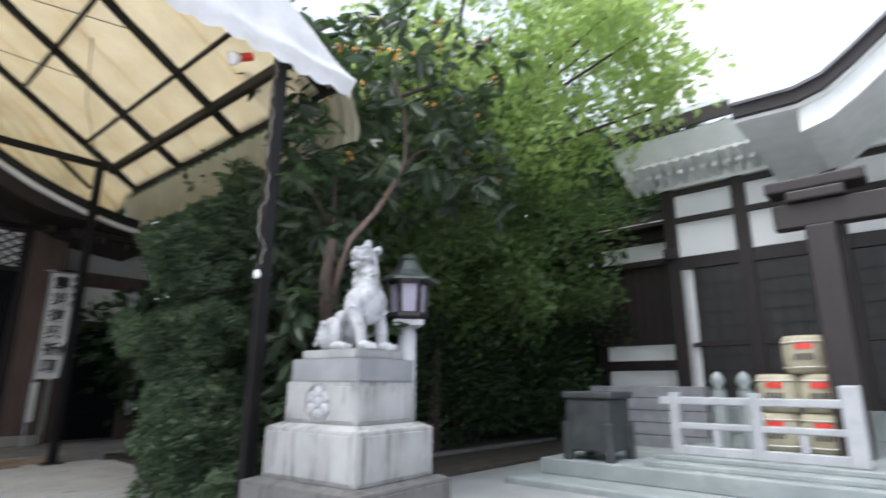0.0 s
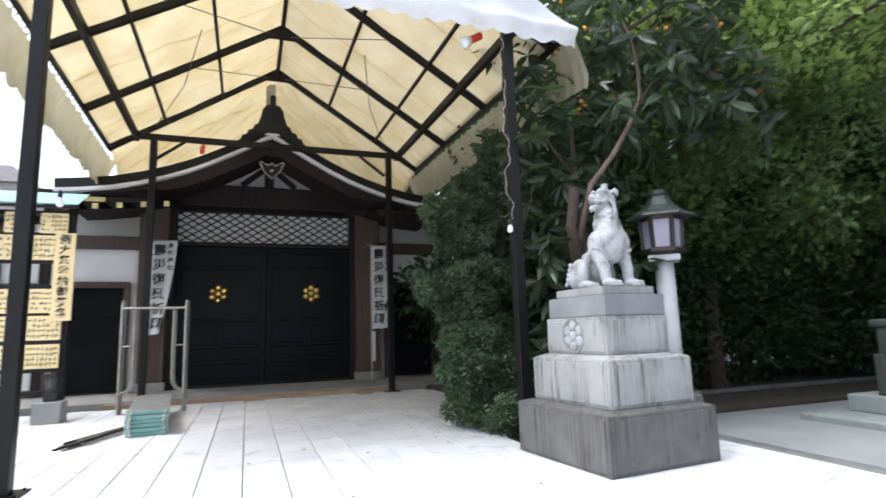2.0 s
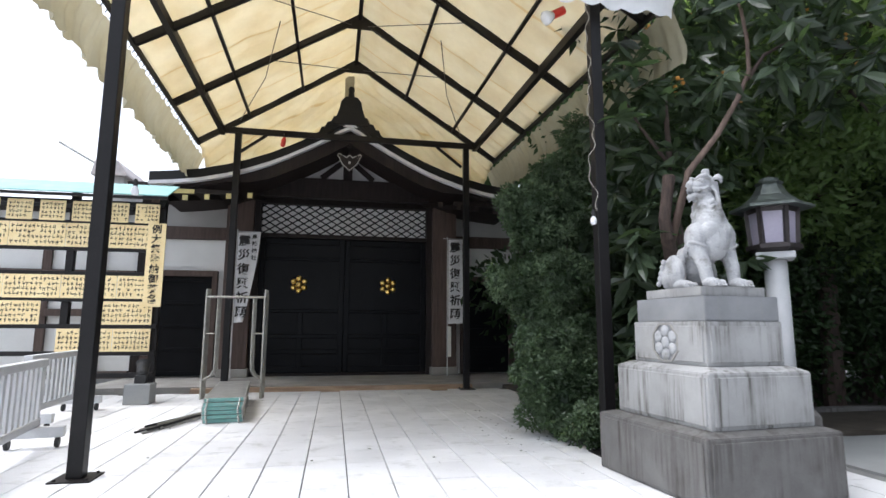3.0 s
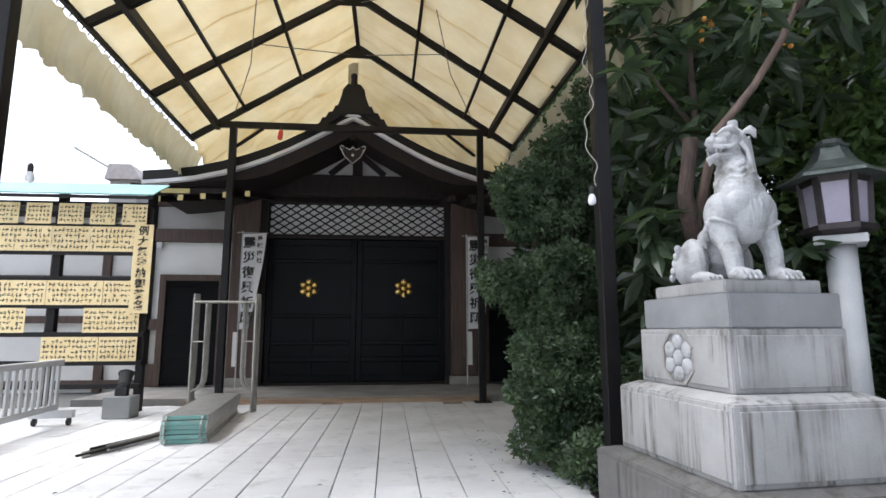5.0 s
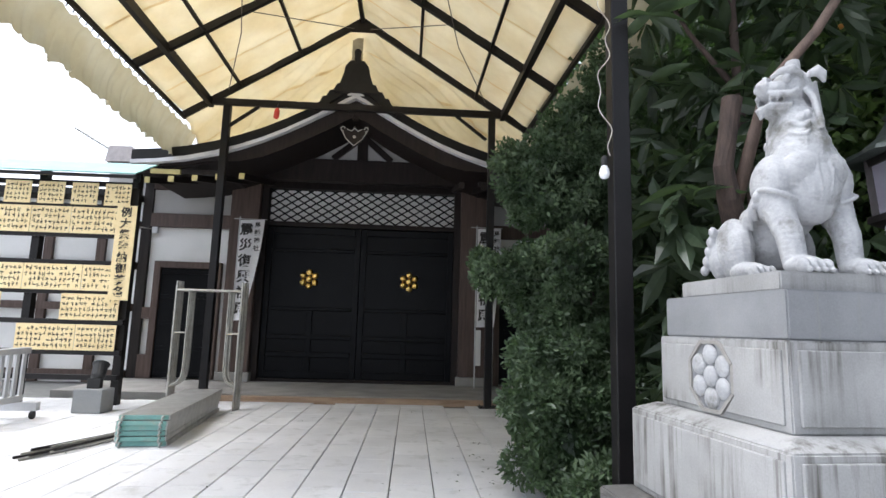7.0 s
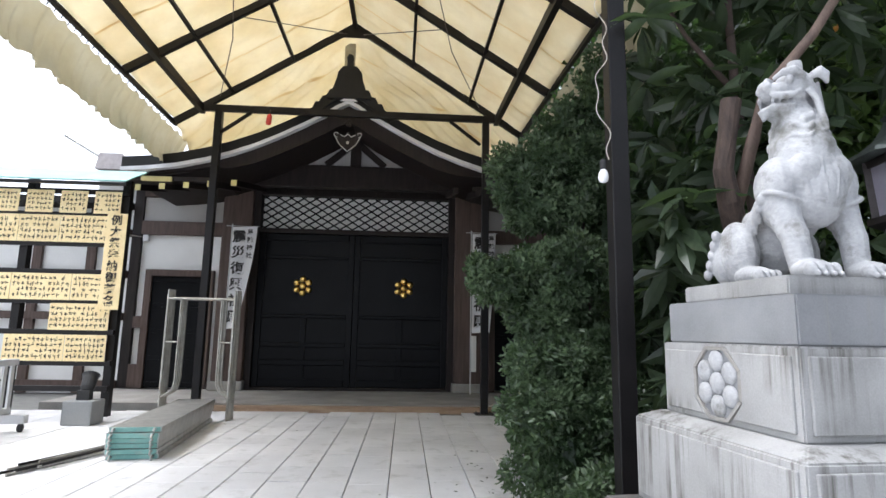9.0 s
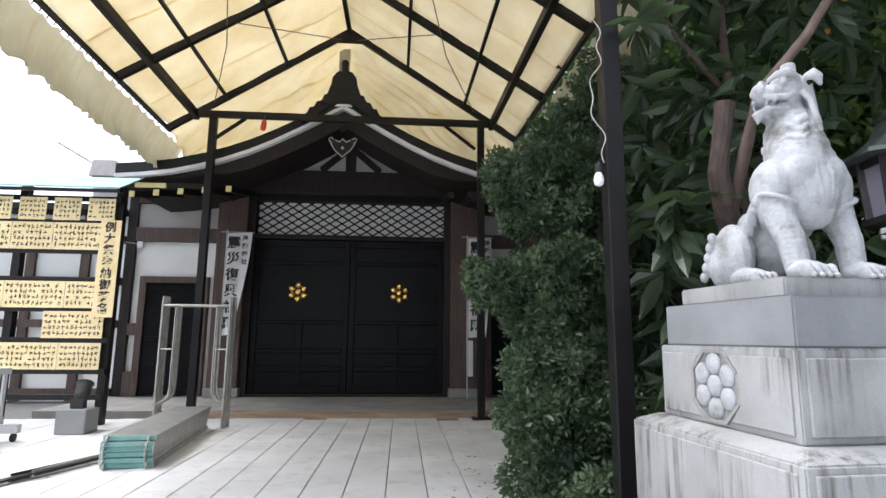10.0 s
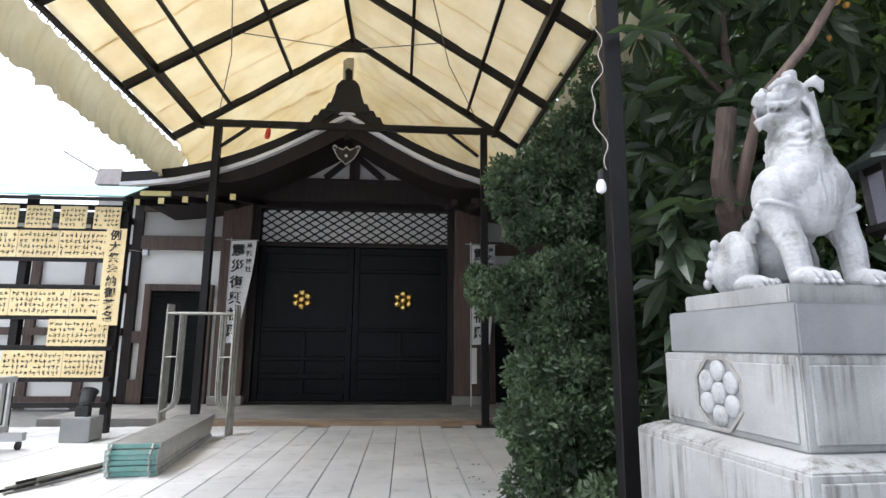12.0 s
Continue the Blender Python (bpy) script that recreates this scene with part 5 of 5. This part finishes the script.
big_tree("evergreen_tree", "dark evergreen tree beside the hall", (11.5, -5.0), 7.0, spread(9.5, 14.5, -7.4, -3.0, 0.6, 8.0, 44, 0.9, 1.4, 34), 34, 700, 0.1, LEAF_DARK)
big_tree("maple_tree", "maple with fresh yellow-green leaves, bright against the sky", (7.6, -6.4), 8.0, spread(4.8, 11.0, -9.6, -5.0, 5.2, 9.5, 66, 0.5, 0.95, 35) + spread(7.0, 9.8, -11.4, -8.6, 5.9, 8.6, 30, 0.45, 0.8, 55), 35, 430, 0.1, LEAF_BRIGHT, 0.16)
big_tree("maple_tree", "lower mid-green maple sprays beside the hall", (11.2, -5.6), 6.5, spread(6.4, 11.4, -9.0, -7.0, 2.8, 6.6, 42, 0.45, 0.85, 36), 36, 600, 0.08, LEAF_MID, 0.12)
big_tree("broadleaf_tree", "tall dark tree closing the view behind the planting", (8.5, -1.0), 9.0, spread(4.6, 16, -2.8, 1.0, 0.8, 10.0, 70, 1.2, 1.9, 37), 37, 420, 0.15, LEAF_DARK, 0.3)
big_tree("broadleaf_tree", "tall dark tree behind the side of the hall", (16.0, -4.0), 10.0, spread(13, 19, -9.5, -2, 1.0, 10.0, 50, 1.3, 2.0, 38), 38, 380, 0.16, LEAF_DARK, 0.3)
big_tree("evergreen_shrub", "low dark evergreen shrub along the planting bed", (6.6, -5.9), 1.8, spread(4.5, 10.8, -6.6, -6.0, 0.5, 2.3, 34, 0.5, 0.8, 40), 40, 1100, 0.07, LEAF_DARK, 0.08)
tagged(part("soil_bed", cube(3.4, 12.5, -8.2, -1.5, -0.03, 0.06, 0.02), SOIL), "dark soil bed under the trees", "soil", kind="structure")
tagged(part("bed_kerb", cube(4.7, 11.4, -6.9, -6.74, -0.03, 0.12, 0.02), GRANITE_DARK), "low dark stone kerb of the planting bed", "kerb", kind="structure")


# ---------------- worship hall ----------------
HX = 12.0


def hall():
    h = thing("worship_hall", "dark timber hall with white panels and a pale copper roof", "hall")
    ya, yb = -22.0, -9.62
    part("wall", cube(HX, HX + 0.2, ya, yb, 0.9, 6.2), PLASTER, h, "white plaster infill")
    part("plinth", cube(HX - 0.6, HX + 6, ya, yb, 0, 0.9, 0.02), STONE_PALE, h)
    part("end_wall", cube(HX, HX + 6, yb - 0.2, yb - 0.001, 0.9, 6.2), PLASTER, h)
    for y in (yb - 0.12, -11.2, -12.8, -14.4, -16.0, -17.8, -19.6):
        part("pillar", cube(HX - 0.16, HX - 0.001, y - 0.13, y + 0.13, 0.9, 6.2, 0.01), HALL_WOOD, h)
    for z0, z1 in ((3.78, 4.06), (4.85, 4.97), (5.5, 5.62), (0.9, 1.05), (2.1, 2.18)):
        part("cross_beam", cube(HX - 0.1, HX - 0.002, ya, yb, z0, z1, 0.008), HALL_WOOD, h)
    part("shutter", cube(HX - 0.06, HX - 0.003, ya, yb - 0.5, 1.06, 3.77), SHUTTER, h, "dark lattice shutters")
    for k in range(30):
        y = yb - 0.62 - 0.3 * k
        part("lattice_bar", cube(HX - 0.08, HX - 0.061, y - 0.015, y + 0.015, 1.06, 3.77), HALL_WOOD, h)
    for k in range(8):
        z = 1.3 + 0.3 * k
        part("lattice_bar", cube(HX - 0.085, HX - 0.0815, yb - 9.5, yb - 0.5, z - 0.012, z + 0.012), HALL_WOOD, h)
    # set-back side bay
    part("side_bay", cube(HX + 1.0, HX + 1.2, yb, -7.3, 0.2, 5.5), HALL_WOOD, h, "dark boarded side bay")
    for z0, z1 in ((4.33, 4.73), (1.88, 2.24), (1.1, 1.64)):
        part("white_panel", cube(HX + 0.96, HX + 0.999, yb + 0.3, -7.6, z0, z1), PLASTER, h)
    for k in range(7):
        y = yb + 0.45 + 0.24 * k
        part("board_batten", cube(HX + 0.97, HX + 0.999, y - 0.02, y + 0.02, 2.4, 4.2), SHUTTER, h)
    for z0, z1 in ((4.8, 5.02), (4.16, 4.32), (2.25, 2.38), (1.66, 1.86)):
        part("bay_beam", cube(HX + 0.9, HX + 0.999, yb + 0.2, -7.4, z0, z1, 0.01), HALL_WOOD, h)
    part("bay_cornice", cube(HX + 0.55, HX + 0.999, yb + 0.02, -7.2, 5.06, 5.16, 0.01), HALL_WOOD, h)
    part("white_panel", cube(HX + 0.95, HX + 0.999, yb + 0.3, -7.5, 5.17, 5.3), PLASTER, h)
    part("beam_end", cube(HX - 0.32, HX - 0.161, yb - 0.24, yb + 0.02, 4.0, 4.24, 0.02), HALL_WOOD, h)
    part("corner_strip", cube(HX - 0.12, HX - 0.061, yb - 0.36, yb - 0.28, 1.06, 3.77), GREY_PLASTER, h, "narrow white strip beside the corner pillar")
    # roof: eave with two rows of rafter ends
    ex, ez = HX - 1.0, 6.72
    bm = bmesh.new()
    lower = [(ex - 0.1, ez), (ex + 0.5, ez + 0.62), (ex + 1.3, ez + 1.8), (ex + 2.2, ez + 3.4), (ex + 2.9, ez + 4.8)]
    prof = strip(bm, [(x, z) for x, z in lower], [(x, z + 0.34) for x, z in lower], ya, yb + 0.75)
    part("roof", bm, COPPER_PALE, h, "pale weathered copper roof")
    part("eave_edge", cube(ex - 0.16, ex - 0.101, ya, yb + 0.78, ez - 0.12, ez + 0.2, 0.01), HALL_WOOD, h, "dark eave edge")
    part("roof_end", beam(bmesh.new(), (ex + 0.1, yb + 0.765, ez + 0.3), (ex + 2.0, yb + 0.765, ez + 3.2), 0.03, 0.3), HALL_WOOD, h, "dark roof end board")
    part("eave_fascia", beam(bmesh.new(), (ex - 0.04, (ya + yb) / 2 + 0.38, ez - 0.16), (ex + 0.3, (ya + yb) / 2 + 0.38, ez - 0.56), yb - ya + 0.7, 0.05), CREAM_WOOD, h, "pale boarded eave")
    part("eave_soffit", beam(bmesh.new(), (ex + 0.3, (ya + yb) / 2 + 0.3, ez - 0.6), (HX + 0.1, (ya + yb) / 2 + 0.3, ez - 0.86), yb - ya + 0.6, 0.05), CREAM_WOOD, h)
    part("wall_plate", cube(HX - 0.2, HX - 0.001, ya, yb, 5.63, 5.88), CREAM_WOOD, h)
    part("hip_rafter", tube(bmesh.new(), [(ex + 0.1, yb + 0.68, ez - 0.3), (ex + 0.45, yb + 0.45, ez - 0.72), (ex + 0.8, yb + 0.15, ez - 0.95), (HX - 0.02, yb - 0.1, ez - 1.05)], [0.06, 0.07, 0.075, 0.08], 6), CREAM_WOOD, h, "curved pale corner rafter")
    for k in range(40):
        y = yb + 0.55 - 0.235 * k
        part("rafter", beam(bmesh.new(), (ex + 0.12, y, ez - 0.68), (HX, y, ez - 0.92), 0.1, 0.1), CREAM_WOOD, h)
        part("rafter", beam(bmesh.new(), (ex + 0.4, y + 0.02, ez - 0.87), (HX, y + 0.02, ez - 1.02), 0.1, 0.1), CREAM_WOOD, h)
    # porch with curved gable
    pts = [(-11.95, 5.42), (-12.8, 5.4), (-13.17, 5.5), (-13.54, 5.75), (-14.0, 6.1), (-14.8, 6.5), (-15.6, 6.65), (-16.4, 6.5), (-17.2, 6.1), (-17.7, 5.75), (-18.05, 5.5), (-18.4, 5.4), (-19.2, 5.42)]
    for name, z0, z1, front, mat_, label in (("porch_soffit", -0.06, 0.0, -8.6, CREAM_WOOD, "pale boarded underside of the porch gable"), ("porch_roof", 0.001, 0.2, -8.5, HALL_WOOD, "curved dark porch gable"), ("porch_roof_cover", 0.201, 0.3, -8.4, COPPER_PALE, "")):
        bm = strip(bmesh.new(), shift(pts, z0), shift(pts, z1), -(HX + 0.3), front)
        for v in bm.verts:
            v.co = Vector((-v.co.y, v.co.x, v.co.z))
        part(name, bm, mat_, h, label)
    inner = pts[1:-1]
    bm = strip(bmesh.new(), [(y, z - 0.42) for y, z in inner], [(y, z - 0.061) for y, z in inner], -8.75, -8.68)
    for v in bm.verts:
        v.co = Vector((-v.co.y, v.co.x, v.co.z))
    part("porch_bargeboard", bm, CREAM_WOOD, h, "pale curved bargeboard of the porch")
    part("porch_beam", cube(8.5, 8.75, -18.2, -12.3, 3.5, 3.86, 0.02), HALL_WOOD, h)
    for y in (-12.85, -17.6):
        part("porch_pillar", cube(8.45, 8.8, y - 0.175, y + 0.175, 0.42, 3.499, 0.02), HALL_WOOD, h)
        part("bracket", cube(8.4, 8.85, y - 0.35, y + 0.35, 3.861, 4.02, 0.03), HALL_WOOD, h)
        part("bracket", cube(8.4, 8.85, y - 0.6, y + 0.6, 4.021, 4.2, 0.03), HALL_WOOD, h)
    return h


hall()


def hall_front():
    tagged(part("hall_kerb", cube(6.2, 12, -22, -9.05, -0.03, 0.09, 0.03), STONE_PALE), "low rounded stone kerb round the hall platform", "kerb", kind="structure")
    tagged(part("hall_platform", cube(6.75, 12, -22, -9.3, 0.09, 0.3, 0.015), STONE_PALE), "pale granite platform before the hall", "platform", kind="structure")
    tagged(part("hall_step", cube(6.95, 12.0, -22, -10.7, 0.3, 0.36, 0.01), STONE_PALE), "pale granite step before the hall", "step", kind="structure")
    tagged(part("hall_step", cube(7.25, 12.0, -22, -10.75, 0.36, 0.42, 0.01), STONE_PALE), "pale granite upper step before the hall", "step", kind="structure")
    r = thing("stone_railing", "pale painted balustrade standing on the hall steps", "railing", at=(7.5, -11.0, 0.42))
    L = 1.95
    for z0, z1 in ((0.64, 0.74), (0.33, 0.41), (0.0, 0.12)):
        part("rail", cube(-0.05, 0.05, -L, 0.2 if z0 > 0.5 else 0.05, z0, z1, 0.015), RAIL_PAINT, r)
    for y in (0.0, -0.98):
        part("post", cube(-0.065, 0.065, y - 0.065, y + 0.065, 0, 0.8, 0.015), RAIL_PAINT, r)
    part("end_post", cube(-0.1, 0.1, -L - 0.12, -L + 0.08, 0, 0.9, 0.02), RAIL_PAINT, r)
    for y in (-0.5, -1.46):
        part("baluster", cube(-0.045, 0.045, y - 0.045, y + 0.045, 0.12, 0.33, 0.01), RAIL_PAINT, r)
    for y in (-11.3, -11.65):
        p = thing("finial_post", "pale granite newel post with an onion finial", "post", "newel posts of the hall", at=(8.5, y, 0.42))
        part("shaft", lathe(bmesh.new(), [(0.1, 0), (0.1, 0.82)], 14), STONE_PALE, p)
        part("finial", lathe(bmesh.new(), [(0.085, 0.82), (0.06, 0.87), (0.1, 0.95), (0.075, 1.03), (0.02, 1.09)], 14), STONE_PALE, p, smooth=True)
    tk = thing("water_tank", "dark bronze water tank standing on the platform before the hall", "tank", at=(7.2, -10.0, 0.3))
    part("body", cube(-0.34, 0.34, -0.33, 0.33, 0.12, 0.82, 0.03), DARK_STONE, tk)
    part("rim", cube(-0.38, 0.38, -0.38, 0.38, 0.821, 0.92, 0.03), DARK_STONE, tk)
    for sx in (-1, 1):
        for sy in (-1, 1):
            part("leg", cube(sx * 0.32 - 0.06, sx * 0.32 + 0.06, sy * 0.31 - 0.06, sy * 0.31 + 0.06, 0, 0.5, 0.02), DARK_STONE, tk)
    for k in range(5):
        tagged(part("stone_course", cube(9.2, 9.5, -10.9, -8.9, 0.3 + 0.2 * k if k else 0.09, 0.49 + 0.2 * k, 0.01), surface("dark_grey_stone_course", (0.14, 0.14, 0.15), (0.24, 0.24, 0.25), 0.8, 4, 60, 0.2) if k == 0 else bpy.data.materials["dark_grey_stone_course"]), "grey stone course of the low wall beside the hall", "wall", "courses of the low wall")

    def barrel(x, y, z, turn):
        b = thing("sake_barrel", "straw-wrapped sake barrel with a red mark", "barrel", "stacked sake barrels", at=(x, y, z), turn=turn)
        part("body", lathe(bmesh.new(), [(0.24, 0), (0.28, 0.06), (0.29, 0.25), (0.28, 0.46), (0.25, 0.52)], 20), STRAW, b, smooth=True)
        bm = bmesh.new()
        for z0 in (0.08, 0.43):
            lathe(bm, [(0.288, z0 - 0.012), (0.298, z0), (0.288, z0 + 0.012)], 20)
        part("rope", bm, CABLE, b)
        bm = bmesh.new()
        for i in range(5):
            a0, a1 = math.pi + (-0.35 + 0.14 * i), math.pi + (-0.35 + 0.14 * (i + 1))
            bm.faces.new([bm.verts.new((0.297 * math.cos(a), 0.297 * math.sin(a), zz)) for a, zz in ((a0, 0.33), (a1, 0.33), (a1, 0.41), (a0, 0.41))])
        part("red_mark", bm, RED, b)
        bm = bmesh.new()
        for i in range(5):
            a0, a1 = math.pi + (-0.4 + 0.16 * i), math.pi + (-0.4 + 0.16 * i + 0.1)
            bm.faces.new([bm.verts.new((0.297 * math.cos(a), 0.297 * math.sin(a), zz)) for a, zz in ((a0, 0.18), (a1, 0.18), (a1, 0.27), (a0, 0.27))])
        part("brush_mark", bm, INK, b)
        return b
    for y, z in ((-11.95, 0.42), (-12.5, 0.42), (-12.0, 0.95), (-12.52, 0.95), (-12.4, 1.48)):
        barrel(8.9, y, z, 8 * (y % 1))


hall_front()


# ---------------- lights and cables on the tent ----------------
def bulb(x, y, z, label="bare white bulb hanging on its cable"):
    b = thing("light_bulb", label, "bulb", "bulbs under the tent", at=(x, y, z))
    part("glass", lathe(bmesh.new(), [(0.01, -0.06), (0.028, -0.05), (0.035, -0.025), (0.03, 0.005), (0.018, 0.03)], 14), BULB, b, smooth=True)
    part("socket", lathe(bmesh.new(), [(0.02, 0.03), (0.022, 0.08), (0.01, 0.1)], 10), RUBBER, b)
    return b


bulb(2.415, -8.72, 2.4)
bulb(-2.1, -8.45, 2.55, "bare white bulb hanging beside a tent post")


def fixture(x, y, z, turn):
    b = thing("spot_lamp", "white reflector bulb in a red socket clamped to the tent frame", "lamp", "lamps under the tent", at=(x, y, z), turn=turn)
    part("socket", lathe(bmesh.new(), [(0.05, 0), (0.05, 0.16)], 12, pose(0, 0, 0, 0, 60, 0)), RED, b, "red plastic socket")
    part("reflector", lathe(bmesh.new(), [(0.045, -0.001), (0.075, -0.06), (0.085, -0.11), (0.05, -0.14)], 14, pose(0, 0, 0, 0, 60, 0)), BULB, b, smooth=True)
    return b


fixture(2.2, -8.3, 4.93, 0)
tg = thing("lamp_socket", "empty dark red lamp socket hanging from the tent tie beam", "lamp socket", at=(-1.36, -2.66, 5.05))
part("cap", lathe(bmesh.new(), [(0.02, 0.1), (0.045, 0.06), (0.05, -0.06), (0.035, -0.1)], 12, pose(0, 0, 0, 18, 12, 0)), RED, tg)
part("cord", tube(bmesh.new(), [(0, 0, 0.09), (0.01, 0.01, 0.15), (0, 0.05, 0.2)], 0.006, 6), WIRE, tg)
fixture(-1.75, -7.9, 5.45, 180)
cb = []
for i in range(90):
    q = i / 89
    cb.append((2.43 - 0.015 * q + 0.045 * math.sin(q * 21 + 2 * noise.noise((q * 9, 0, 3))) * (0.3 + 0.7 * q) + 0.02 * math.sin(q * 63), -8.7 - 0.02 * q + 0.05 * noise.noise((q * 6, 2, 1)), 5.0 - 2.5 * q))
tagged(part("light_cable", tube(bmesh.new(), cb, 0.0034, 6), CABLE), "pale crinkled cable hanging from the tent to a bulb", "cable")


jb = thing("junction_box", "small pale junction box on the wing wall with a wire", "junction box", at=(-4.5, 0.02, 3.28))
part("case", cube(-0.06, 0.06, -0.06, 0.018, -0.07, 0.07, 0.01), ROOF_EDGE, jb)
part("wire", tube(bmesh.new(), [(-0.06, -0.03, 0.02), (-0.5, -0.8, 0.0), (-0.9, -1.8, 0.05)], 0.01, 5), CABLE, jb)
leaf_rng = random.Random(17)
lv = []
lf = []
for k in range(80):
    near = k % 3
    x = leaf_rng.uniform(1.6, 2.5) if near else leaf_rng.uniform(-3, 2.2)
    y = leaf_rng.uniform(-8.6, -5.5) if near else leaf_rng.uniform(-11, -2.6)
    a, r = leaf_rng.uniform(0, 6.28), leaf_rng.uniform(0.012, 0.028)
    n = len(lv)
    lv += [(x + r * math.cos(a), y + r * math.sin(a), 0.004), (x - 0.4 * r * math.sin(a), y + 0.4 * r * math.cos(a), 0.009), (x - r * math.cos(a), y - r * math.sin(a), 0.004), (x + 0.4 * r * math.sin(a), y - 0.4 * r * math.cos(a), 0.004)]
    lf += [(n, n + 1, n + 2), (n, n + 2, n + 3)]
tagged(mesh_of("fallen_leaves", lv, lf, LEAF_LOQUAT), "small fallen leaves scattered on the pale paving", "leaves", kind="stuff")


# ---------------- paving slabs ----------------
def slabs():
    p = thing("paving", "pale granite slab paving with dark narrow joints", "paving", kind="structure")
    w, d = 0.37, 0.56
    rng = random.Random(9)
    shapes = []
    for k in range(3):
        bm = bmesh.new()
        made = bmesh.ops.create_cube(bm, size=1)["verts"]
        for v in made:
            v.co = Vector((v.co.x * (w - 0.01), v.co.y * (d - 0.009), -0.025 if v.co.z < 0 else 0))
        top = [e for e in bm.edges if all(v.co.z > -0.001 for v in e.verts)]
        bmesh.ops.bevel(bm, geom=top, offset=0.004, segments=1, affect="EDGES")
        me = bpy.data.meshes.new("slab")
        bm.to_mesh(me)
        bm.free()
        me.materials.append(PAVING)
        shapes.append(me)
    verts, faces = [], []
    n = 0
    for i in range(-42, 22):
        off = rng.uniform(0, d)
        for j in range(0, 38):
            x = 0.115 + i * w
            y = STEP_Y - 0.01 - d / 2 - j * d + off - d * 0.5
            y0, y1 = y - (d - 0.008) / 2, min(y + (d - 0.008) / 2, STEP_Y - 0.006)
            if y1 - y0 < 0.05 or x > 4.5:
                continue
            lift = rng.uniform(-0.0025, 0.0015)
            if -3.2 < x < 2.4 and -12.5 < y < -2 and n < 300 and y1 < STEP_Y - 0.01:
                o = new("slab", shapes[n % 3])
                o.parent = p
                o.location = (x, y, lift)
                n += 1
            else:
                a = len(verts)
                xs = (x - (w - 0.008) / 2, x + (w - 0.008) / 2)
                for zz in (-0.025, lift):
                    verts += [(xs[0], y0, zz), (xs[1], y0, zz), (xs[1], y1, zz), (xs[0], y1, zz)]
                faces += [(a + 4, a + 5, a + 6, a + 7), (a, a + 1, a + 5, a + 4), (a + 1, a + 2, a + 6, a + 5), (a + 2, a + 3, a + 7, a + 6), (a + 3, a, a + 4, a + 7)]
    r = mesh_of("slab_field", verts, faces, PAVING, p)
    r["kind"] = "stuff"


slabs()
